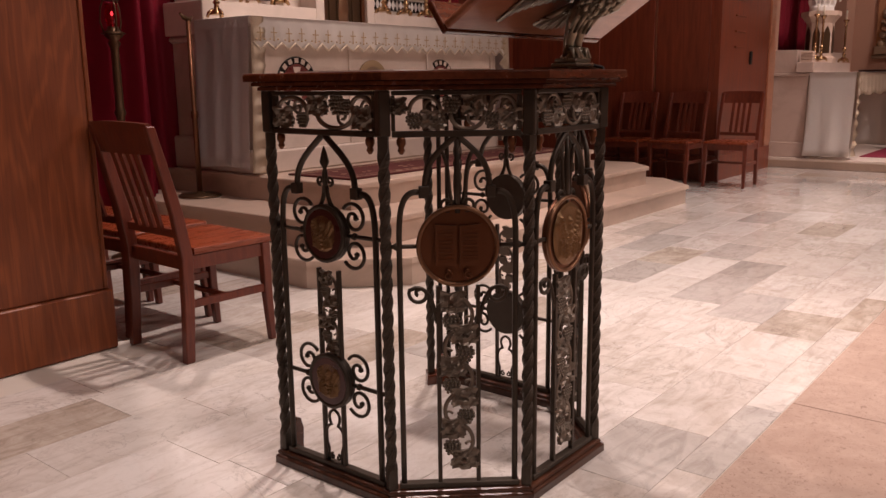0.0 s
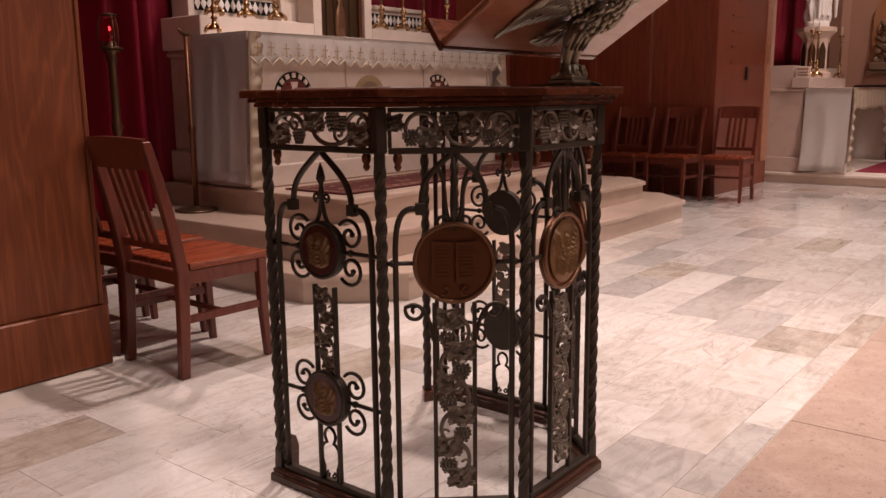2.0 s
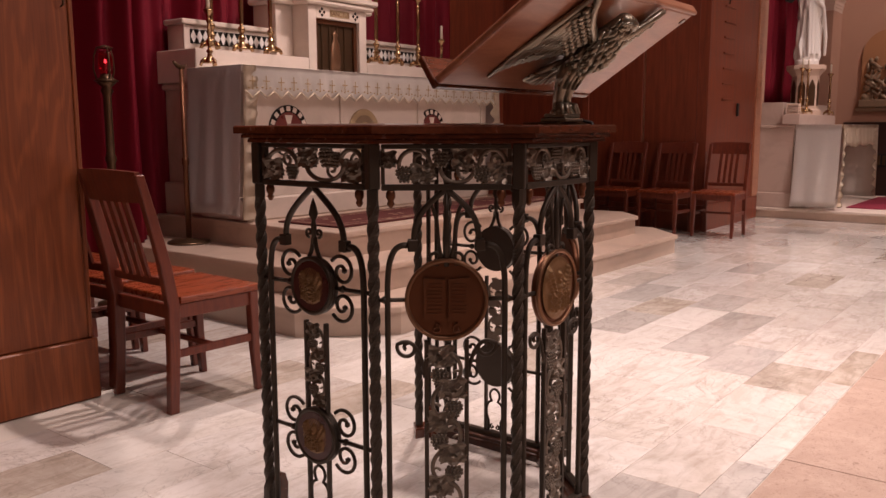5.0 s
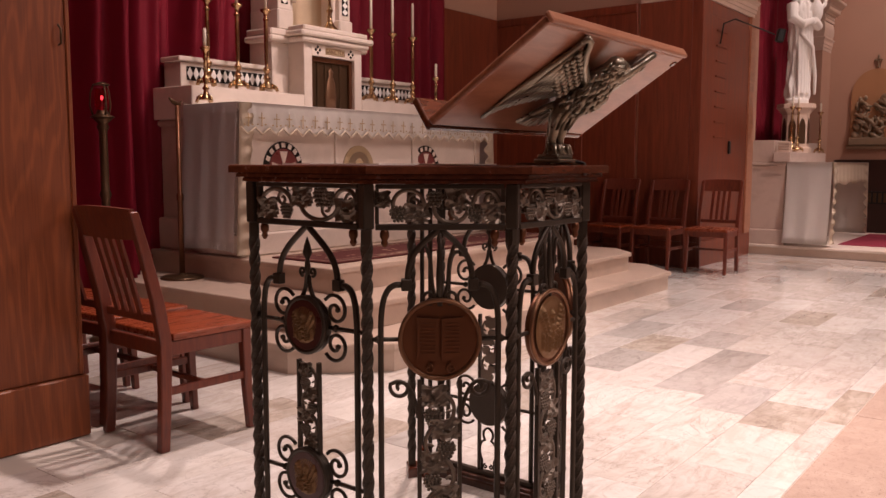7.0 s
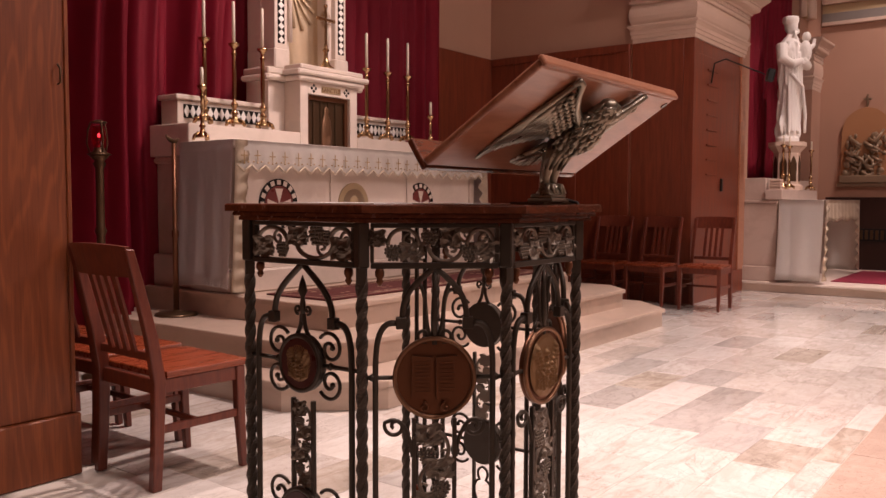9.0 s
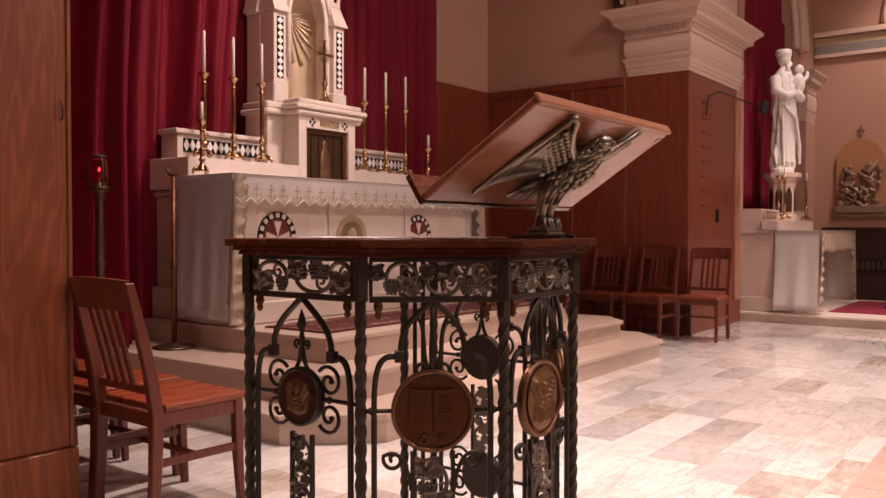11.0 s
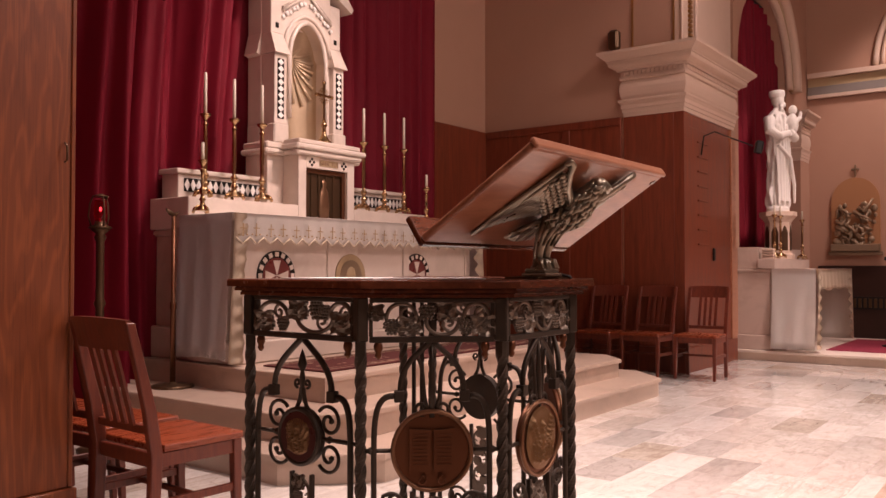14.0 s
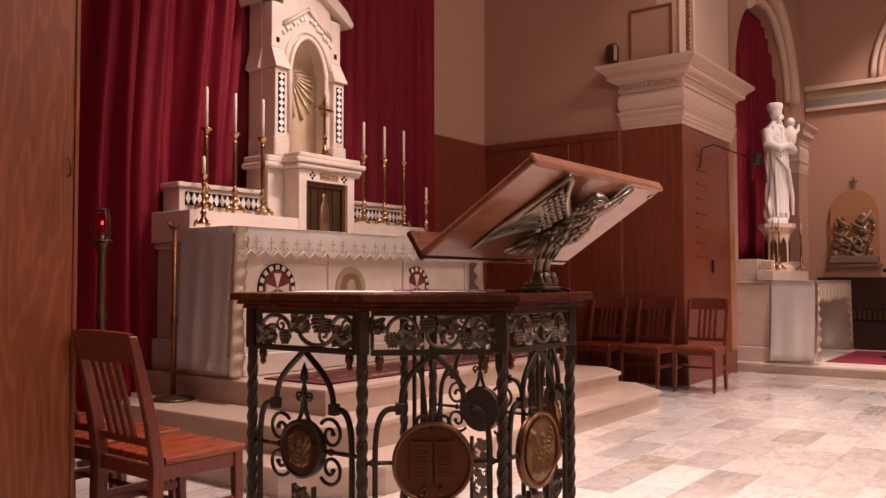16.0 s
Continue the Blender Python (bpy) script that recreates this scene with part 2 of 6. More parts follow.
M_GILDED = plain("gilded_bronze", (0.27, 0.155, 0.072), 0.42, 0.6, 0.45, 60, 0.3)
M_BASEWOOD = wood("ambo_base_wood", (0.045, 0.016, 0.008), (0.12, 0.042, 0.019), 0.3, (3, 14, 14), 0.3)
M_ENAMEL = plain("dark_red_enamel", (0.07, 0.012, 0.010), 0.3, 0.0, 0.3)
M_EAGLE = plain("verdigris_bronze", (0.40, 0.36, 0.285), 0.30, 0.8, 0.7, 34, 0.5)
M_BRASS = plain("polished_brass", (0.56, 0.37, 0.20), 0.22, 1.0, 0.35, 14)
M_DARKBRASS = plain("dull_brass", (0.12, 0.068, 0.036), 0.38, 0.7, 0.4, 14)
M_WAX = plain("candle_wax", (0.80, 0.72, 0.60), 0.5)
M_LINEN = plain("white_linen", (0.78, 0.73, 0.68), 0.85, 0, 0.08, 60, 0.2)
# white linen made slightly greyer: shade on the cloth's ends, put into the colour
M_LINEN_SHADED = plain("shaded_linen", (0.72, 0.67, 0.66), 0.85, 0, 0.08, 60, 0.2)
M_LACE = plain("ivory_lace", (0.72, 0.60, 0.46), 0.9, 0, 0.5, 45, 0.6)
M_EMBROIDERY = plain("gold_embroidery", (0.52, 0.36, 0.19), 0.6, 0.15, 0.3, 60)
M_VELVET = plain("crimson_velvet", (0.34, 0.0045, 0.028), 0.7, 0, 0.25, 4, 0.05)
M_BLACK = plain("black_marble", (0.02, 0.018, 0.016), 0.25)
M_WHITE = plain("white_marble", (0.82, 0.78, 0.73), 0.45, 0, 0.1, 9)
M_RUG = plain("red_rug", (0.095, 0.013, 0.010), 0.95, 0, 0.6, 30, 0.5)
M_RUG_PAT = plain("rug_pattern", (0.34, 0.22, 0.15), 0.95, 0, 0.6, 40, 0.5)
M_CARPET = plain("crimson_carpet", (0.22, 0.012, 0.035), 0.95, 0, 0.3, 50, 0.4)
M_REDGLASS = glowing("red_lamp_glass", (0.26, 0.001, 0.006), 0.03)
M_REDGLASS.node_tree.nodes["Principled BSDF"].inputs["Transmission Weight"].default_value = 0.85
M_FLAME = glowing("lamp_flame", (1.0, 0.55, 0.3), 6.0)
M_SHELLGOLD = plain("gold_mosaic", (0.55, 0.41, 0.27), 0.4, 0.3, 0.35, 30, 0.3)
M_OCHRE = plain("ochre_plaster", (0.40, 0.19, 0.085), 0.7, 0, 0.2, 6)
M_RELIEF = plain("gilded_stone_relief", (0.32, 0.225, 0.145), 0.4, 0.4, 0.5, 14, 0.3)
M_PAPER = plain("white_paper", (0.82, 0.80, 0.78), 0.7, 0, 0.05)
M_DARK = plain("dark_varnished_wood", (0.035, 0.012, 0.008), 0.35, 0, 0.4)
M_GREYCLOTH = plain("grey_lining", (0.30, 0.26, 0.26), 0.9, 0, 0.15, 20)
M_BLACKMETAL = plain("black_metal", (0.02, 0.02, 0.02), 0.4, 0.5)


# ---- mesh tools ----
def box(bm, x0, x1, y0, y1, z0, z1, bevel=0.0, seg=1):
    r = bmesh.ops.create_cube(bm, size=1, matrix=Matrix.Translation(((x0 + x1) / 2, (y0 + y1) / 2, (z0 + z1) / 2)) @ Matrix.Diagonal((x1 - x0, y1 - y0, z1 - z0, 1)))
    if bevel:
        es = list({e for v in r["verts"] for e in v.link_edges})
        bmesh.ops.bevel(bm, geom=es, offset=bevel, segments=seg, affect="EDGES", profile=0.5)


def prism(bm, pts, z0, z1, bevel=0.0):
    vs = [bm.verts.new((x, y, z0)) for x, y in pts]
    ws = [bm.verts.new((x, y, z1)) for x, y in pts]
    n = len(pts)
    area = sum(pts[i][0] * pts[(i + 1) % n][1] - pts[(i + 1) % n][0] * pts[i][1] for i in range(n))
    if area < 0:
        vs.reverse(), ws.reverse()
    bm.faces.new(list(reversed(vs)))
    top = bm.faces.new(ws)
    for i in range(n):
        bm.faces.new((vs[i], vs[(i + 1) % n], ws[(i + 1) % n], ws[i]))
    if bevel:
        bmesh.ops.bevel(bm, geom=list(top.edges), offset=bevel, segments=2, affect="EDGES", profile=0.5)


def lathe(bm, profile, seg=20, m=None):
    m = m or Matrix()
    rings = []
    for r, z in profile:
        rings.append([bm.verts.new(m @ Vector((max(r, 1e-4) * math.cos(a), max(r, 1e-4) * math.sin(a), z))) for a in [2 * math.pi * i / seg for i in range(seg)]])
    for a, b in zip(rings, rings[1:]):
        for i in range(seg):
            f = bm.faces.new((a[i], a[(i + 1) % seg], b[(i + 1) % seg], b[i]))
            f.smooth = True
    bm.faces.new(list(reversed(rings[0])))
    bm.faces.new(rings[-1])


def tube(bm, pts, r, seg=8, closed=False, flat=1.0, m=None):
    """A swept bar; flat scales its depth along the local y axis of the plane."""
    pts = [Vector(p) for p in pts]
    n = len(pts)
    rings = []
    for i, p in enumerate(pts):
        a = pts[(i - 1) % n] if (i or closed) else p
        b = pts[(i + 1) % n] if (i < n - 1 or closed) else p
        d = (b - a).normalized()
        side = Vector((0, 1, 0))
        if abs(d.dot(side)) > 0.9:
            side = Vector((1, 0, 0))
        u = d.cross(side).normalized()
        w = d.cross(u).normalized()
        rr = r[i] if isinstance(r, (list, tuple)) else r
        ring = []
        for k in range(seg):
            t = 2 * math.pi * (k + 0.5) / seg
            q = p + u * (rr * math.cos(t)) + w * (rr * flat * math.sin(t))
            ring.append(bm.verts.new(m @ q if m else q))
        rings.append(ring)
    pairs = list(zip(rings, rings[1:])) + ([(rings[-1], rings[0])] if closed else [])
    for a, b in pairs:
        for k in range(seg):
            f = bm.faces.new((a[k], a[(k + 1) % seg], b[(k + 1) % seg], b[k]))
            f.smooth = seg > 4
    if not closed:
        bm.faces.new(list(reversed(rings[0])))
        bm.faces.new(rings[-1])


def ball(bm, c, r, sub=1, scale=(1, 1, 1), m=None):
    mm = (m or Matrix()) @ Matrix.Translation(c) @ Matrix.Diagonal((*scale, 1))
    res = bmesh.ops.create_icosphere(bm, subdivisions=sub, radius=r, matrix=mm)
    for f in {f for v in res["verts"] for f in v.link_faces}:
        f.smooth = True


def plate(bm, pts, depth, m):
    """A flat cut-out: pts in the local x,z plane, thickness along local y."""
    a = [bm.verts.new(m @ Vector((x, 0, z))) for x, z in pts]
    b = [bm.verts.new(m @ Vector((x, depth, z))) for x, z in pts]
    n = len(pts)
    bm.faces.new(a)
    bm.faces.new(list(reversed(b)))
    for i in range(n):
        bm.faces.new((a[(i + 1) % n], a[i], b[i], b[(i + 1) % n]))


def mesh_from(name, bm, material):
    bmesh.ops.recalc_face_normals(bm, faces=bm.faces)
    me = bpy.data.meshes.new(name)
    bm.to_mesh(me)
    bm.free()
    for mm in (material if isinstance(material, (list, tuple)) else [material]):
        me.materials.append(mm)
    return me


def part(name, bm, material, parent, label=""):
    ob = new(name, mesh_from(name, bm, material))
    if parent is not None:
        ob.parent = parent
        ob.matrix_parent_inverse = Matrix()
    return tagged(ob, label)


def single(name, bm, material, label, category, group="", kind="", m=None):
    ob = new(name, mesh_from(name, bm, material))
    if m is not None:
        ob.matrix_world = m
    return tagged(ob, label, category, group, kind)


def thing(name, label, category, group="", kind="", m=None):
    ob = new(name)
    ob.empty_display_size = 0.1
    if m is not None:
        ob.matrix_basis = m
    return tagged(ob, label, category, group, kind)


def B():
    return bmesh.new()


def boxed(name, dims, material, parent, label="", bevel=0.004):
    bm = B()
    box(bm, *dims, bevel)
    return part(name, bm, material, parent, label)

# ---- the large structure ----
XL, XR = 1.31, 8.57          # side walls of the apse
XP = 1.352                   # corner of the near pier
YP, YQ, YB = 2.865, 2.93, 5.63  # faces of the near and far piers, back wall of the apse
XW, HT = 14.3, 7.0           # side wall of the church, ceiling
XC = 4.72                    # axis of the high altar
RISE = 0.165


def structure(name, boxes, material, label, bevel=0.0):
    bm = B()
    for b in boxes:
        box(bm, *b, bevel)
    return single(name, bm, material, label, name.split("_")[0], kind="structure")


structure("wall_west", [(-7.3, -7.0, -8.3, YP, 0, HT)], M_PLASTER, "plain beige plaster wall")
structure("wall_south", [(-7.3, XW + 0.3, -8.6, -8.3, 0, HT)], M_PLASTER, "plain beige plaster wall")
structure("wall_east", [(XW, XW + 0.3, -8.3, YQ + 1.3, 0, HT)], M_PLASTER, "beige plaster side wall with a painted band")
structure("wall_north_left", [(-7.3, XP - 0.022, YP + 0.06, YP + 0.3, 0, HT)], M_PLASTER, "beige plaster wall beside the apse")
structure("wall_apse_left", [(XL - 0.3, XL, YP + 0.302, YB + 0.3, 0, HT)], M_PLASTER, "beige plaster side wall of the apse")
structure("wall_apse_right", [(XR + 0.02, XR + 0.3, YQ + 0.3, YB + 0.3, 0, HT)], M_PLASTER, "beige plaster side wall of the apse")
structure("wall_apse_back", [(XL, XR + 0.02, YB, YB + 0.3, 0, HT)], M_PLASTER, "beige plaster back wall of the apse")
structure("ceiling", [(-7.3, XW + 0.3, -8.6, YB + 0.3, HT, HT + 0.2)], M_CEIL, "pale plaster ceiling")
structure("floor", [(-7.3, XW + 0.3, -8.6, YB + 0.3, -0.25, -0.0035)], M_GROUT, "pale cement bed under marble paving")

# side chapel wall with its arched opening
def arch_wall():
    bm = B()
    x0, x1, z_spring, r = 10.59, 12.99, 3.95, 1.20
    cx = (x0 + x1) / 2
    box(bm, 10.41, x0, YQ + 0.02, YQ + 0.32, 0, HT)
    box(bm, x1, XW, YQ + 0.02, YQ + 0.32, 0, HT)
    n = 24
    for i in range(n):
        a0, a1 = math.pi * i / n, math.pi * (i + 1) / n
        p0, p1 = (cx - r * math.cos(a0), z_spring + r * math.sin(a0)), (cx - r * math.cos(a1), z_spring + r * math.sin(a1))
        vs = []
        for yy in (YQ + 0.02, YQ + 0.32):
            vs.append([bm.verts.new((x, yy, z)) for x, z in (p0, p1, (p1[0], HT), (p0[0], HT))])
        a, b = vs
        bm.faces.new(a), bm.faces.new(list(reversed(b)))
        bm.faces.new((a[1], a[0], b[0], b[1]))
    single("wall_chapel", bm, M_PLASTER, "beige plaster wall with a round-arched niche", "wall", kind="structure")
    bm = B()
    box(bm, x0 - 0.3, x1 + 0.3, YQ + 0.9, YQ + 1.1, 0, HT)
    box(bm, x0 - 0.3, x0, YQ + 0.32, YQ + 0.9, 0, HT)
    box(bm, x1, x1 + 0.3, YQ + 0.32, YQ + 0.9, 0, HT)
    single("wall_niche", bm, M_PLASTER, "plain back of the chapel niche", "wall", kind="structure")
    # moulded archivolt in three rolls
    t = thing("arch_moulding", "cream moulded stone arch with a beaded gilt edge", "arch", kind="structure")
    for k, (rr, w, dy, mat) in enumerate(((1.235, 0.06, 0.0, M_TRIM), (1.40, 0.05, 0.02, M_GOLDPANEL), (1.53, 0.095, -0.03, M_TRIM))):
        bm = B()
        pts = [(cx - rr * math.cos(math.pi * i / 40), YQ - 0.01 + dy, z_spring + rr * math.sin(math.pi * i / 40)) for i in range(13, 41)]
        tube(bm, pts, w, 8)
        part("archivolt", bm, mat, t)
    bm = B()
    for i in range(30, 90):
        a = math.pi * (i + 0.5) / 90
        ball(bm, (cx - 1.32 * math.cos(a), YQ - 0.03, z_spring + 1.32 * math.sin(a)), 0.02, 1)
    part("bead_moulding", bm, M_GILT, t)


arch_wall()

E_BAND = thing("wall_cornice", "cream and ochre moulded band on the side wall", "cornice", kind="structure")
boxed("upper_moulding", (XW - 0.10, XW - 0.002, -8, YQ, 4.34, 4.42), M_TRIM, E_BAND)
boxed("ochre_band", (XW - 0.03, XW - 0.002, -8, YQ, 4.20, 4.338), M_GOLDPANEL, E_BAND)
boxed("grey_band", (XW - 0.05, XW - 0.002, -8, YQ, 4.06, 4.198), plain("grey_paint", (0.22, 0.19, 0.17), 0.7), E_BAND)
boxed("lower_moulding", (XW - 0.07, XW - 0.002, -8, YQ, 4.00, 4.058), M_TRIM, E_BAND)
bm = B()
for r, w in ((1.78, 0.05), (1.68, 0.035)):
    tube(bm, [(XW - 0.03, 0.12 - r * math.cos(math.pi * i / 40), 4.43 + r * math.sin(math.pi * i / 40)) for i in range(41)], w, 8)
part("window_arch_moulding", bm, M_TRIM, E_BAND)
boxed("dado", (XW - 0.04, XW - 0.002, -8, 2.8, 0, 1.22), M_DARK, thing("wainscot_side", "dark varnished wood wainscot on the side wall", "wainscot", kind="structure"))

# oak wainscot of the apse
WH = 2.953
W = thing("wainscot_apse", "red-brown varnished oak panelling round the apse", "wainscot", kind="structure")
boxed("panel", (XL + 0.004, XR, YB - 0.05, YB - 0.003, 0, WH), M_PANEL, W)
boxed("panel", (XR - 0.03, XR + 0.018, 3.68, YB - 0.052, 0, WH), M_PANEL, W)
boxed("panel", (XL + 0.002, XL + 0.04, YP + 0.31, YB - 0.052, 0, WH), M_PANEL, W)
boxed("top_rail", (XR - 0.045, XR - 0.031, 3.68, YB - 0.06, WH - 0.09, WH), M_PANEL, W)
for y in (4.35,):
    boxed("stile", (XR - 0.045, XR - 0.031, y, y + 0.10, 0.28, WH - 0.092), M_PANEL, W)
boxed("plinth", (XR - 0.06, XR - 0.031, 3.68, YB - 0.06, 0, 0.278), M_PANEL, W)

# the near oak pier
P1 = thing("pier_left", "tall varnished oak panelled pier with a deep plinth board", "pier", kind="structure")
boxed("face_panel", (-3.0, XP - 0.02, YP, YP + 0.058, 0.262, HT), M_PIER, P1)
boxed("corner_stile", (XP - 0.02, XP, YP - 0.004, YP + 0.30, 0.262, HT), M_PIER, P1)
boxed("plinth_board", (-3.0, XP + 0.012, YP - 0.022, YP + 0.30, 0, 0.26), M_PIER, P1, bevel=0.006)
bm = B()
tube(bm, [(XP - 0.05, YP - 0.008, 1.62), (XP - 0.05, YP - 0.026, 1.625), (XP - 0.052, YP - 0.030, 1.68), (XP - 0.05, YP - 0.008, 1.70)], 0.0045, 6)
part("hook", bm, M_DARKBRASS, P1)

# the far pier with its stone capital
P2 = thing("pier_right", "oak-clad pier with a heavy cream moulded capital", "pier", kind="structure")
boxed("core", (XR + 0.02, 10.34, YQ + 0.02, 3.66, 0.282, WH), M_PANEL, P2)
boxed("face_panel", (XR + 0.14, 10.18, YQ + 0.004, YQ + 0.019, 0.282, 2.80), M_PANEL, P2)
boxed("stile", (XR, XR + 0.138, YQ, YQ + 0.12, 0.282, WH), M_PANEL, P2)
boxed("stile", (10.182, 10.36, YQ - 0.015, YQ + 0.12, 0.282, WH), M_BOARD, P2)
boxed("side_panel", (XR, XR + 0.019, YQ + 0.122, 3.66, 0.282, WH), M_PANEL, P2)
boxed("plinth", (XR - 0.012, 10.37, YQ - 0.02, 3.67, 0, 0.28), M_PANEL, P2)
bm = B()
box(bm, 9.50, 9.56, YQ - 0.02, YQ + 0.003, 1.27, 1.42, 0.006)
part("handle", bm, M_BLACKMETAL, P2)
for i in range(8):
    z = 1.45 + 0.17 * i
    boxed("bracket", (9.0, 9.32, YQ - 0.012, YQ + 0.003, z, z + 0.016), M_PANEL, P2, bevel=0.002)
bm = B()
tube(bm, [(9.04, YQ - 0.03, 2.50), (9.07, YQ - 0.05, 2.72), (9.3, YQ - 0.1, 2.80), (10.2, YQ - 0.28, 2.72)], 0.009, 6)
part("bracket_arm", bm, M_BLACKMETAL, P2)


def capital(x0, x1, y0, y1, z0, parent, out=1.0):
    """One moulded block: rings of growing and shrinking offset, from necking to cornice."""
    prof = ((0.0, 0.0), (0.0, 0.045), (0.012, 0.048), (0.012, 0.090), (0.022, 0.094), (0.022, 0.135), (0.040, 0.165), (0.048, 0.172), (0.050, 0.188), (0.040, 0.198), (0.010, 0.20),
            (0.026, 0.24), (0.036, 0.29), (0.038, 0.33), (0.030, 0.38), (0.008, 0.425), (0.030, 0.43), (0.036, 0.445), (0.034, 0.468), (0.022, 0.47), (0.022, 0.528),
            (0.058, 0.531), (0.066, 0.552), (0.105, 0.566), (0.130, 0.582), (0.136, 0.60), (0.136, 0.628), (0.150, 0.632), (0.150, 0.645), (0.172, 0.662), (0.20, 0.688), (0.232, 0.715), (0.237, 0.745), (0.0, 0.746))
    bm = B()
    rings = [[bm.verts.new(p + (z0 + z,)) for p in ((x0 - o * out, y0 - o * out), (x1 + o * out, y0 - o * out), (x1 + o * out, y1 + o * out), (x0 - o * out, y1 + o * out))] for o, z in prof]
    for a, b in zip(rings, rings[1:]):
        for k in range(4):
            bm.faces.new((a[k], a[(k + 1) % 4], b[(k + 1) % 4], b[k]))
    bm.faces.new(rings[0]), bm.faces.new(rings[-1])
    cap = part("capital", bm, M_TRIM, parent, "cream moulded stone capital")
    bm = B()
    n = int((y1 - y0) / 0.05)
    for i in range(n):
        y = y0 + (i + 0.25) * (y1 - y0) / n
        box(bm, x0 - 0.046 * out, x0 - 0.0225 * out, y, y + 0.026, z0 + 0.478, z0 + 0.522)
    n = int((x1 - x0) / 0.05)
    for i in range(n):
        x = x0 + (i + 0.25) * (x1 - x0) / n
        box(bm, x, x + 0.026, y0 - 0.046 * out, y0 - 0.0225 * out, z0 + 0.478, z0 + 0.522)
    tagged(part("dentil_course", bm, M_TRIM, cap), kind="stuff")


ZC = WH + 0.749
capital(XR, 10.34, YQ, 3.66, WH + 0.002, P2)
boxed("shaft", (XR + 0.05, 10.40, YQ + 0.05, 3.60, ZC, HT), M_TRIM, P2)
bm = B()
box(bm, XR + 0.02, XR + 0.048, 3.05, 3.54, ZC + 0.05, ZC + 0.66, 0.004)
part("recessed_panel", bm, M_PLASTER, P2)
bm = B()
for dims in ((3.035, 3.055, ZC + 0.05, ZC + 0.66), (3.535, 3.555, ZC + 0.05, ZC + 0.66), (3.055, 3.535, ZC + 0.05, ZC + 0.072), (3.055, 3.535, ZC + 0.635, ZC + 0.66)):
    box(bm, XR + 0.004, XR + 0.019, *dims)
part("gilt_frame", bm, M_GILT, P2)
boxed("corner_moulding", (XR + 0.03, XR + 0.20, YQ + 0.015, YQ + 0.049, ZC, HT), M_TRIM, P2, bevel=0.01)
boxed("jamb_moulding", (XR + 0.46, XR + 0.62, YQ + 0.005, YQ + 0.049, ZC, HT), M_TRIM, P2, bevel=0.015)
bm = B()
for i in range(60):
    box(bm, XR + 0.28, XR + 0.36, YQ + 0.02, YQ + 0.049, ZC + 0.055 * i, ZC + 0.035 + 0.055 * i)
part("bead_strip", bm, M_GILT, P2)
SPOT = thing("spot_fixture", "small dark lamp housing standing on the capital", "lamp")
boxed("housing", (XR - 0.06, XR + 0.08, 3.70, 3.84, ZC + 0.06, ZC + 0.30), M_DARKBRASS, SPOT, bevel=0.03)
boxed("foot", (XR - 0.03, XR + 0.05, 3.73, 3.81, ZC - 0.002, ZC + 0.0595), M_BLACKMETAL, SPOT)

P3 = thing("pier_chapel", "cream stone pier with a moulded capital beside the chapel", "pier", kind="structure")
boxed("shaft", (12.99, 13.52, 2.75, YQ + 0.018, 0, 2.84), M_PLASTER, P3)
capital(12.99, 13.52, 2.75, YQ + 0.0, 2.842, P3, 0.65)

# altar steps with separate stone courses
def steps():
    sets = (([(2.565, 5.37), (2.565, 2.95), (2.97, 2.53), (6.82, 2.53), (7.24, 2.95), (7.24, 5.37)], 0, 1),
            ([(2.80, 5.37), (2.80, 3.15), (3.07, 2.87), (6.70, 2.87), (6.98, 3.15), (6.98, 5.37)], 1, 2),
            ([(3.22, 5.37), (3.22, 3.24), (6.32, 3.24), (6.32, 5.37)], 2, 3))
    st = thing("altar_steps", "three pale limestone steps with angled corners", "steps", kind="structure")
    for pts, a, b in sets:
        bm = B()
        prism(bm, pts, a * RISE, b * RISE - 0.035)
        part("riser", bm, M_STEP, st)
        cx = sum(p[0] for p in pts) / len(pts)
        bm = B()
        out = [(x + (-0.02 if x < cx else 0.02), y - (0.02 if y < 5 else 0)) for x, y in pts]
        prism(bm, out, b * RISE - 0.0345, b * RISE, 0.008)
        part("tread", bm, M_STEP, st)


steps()

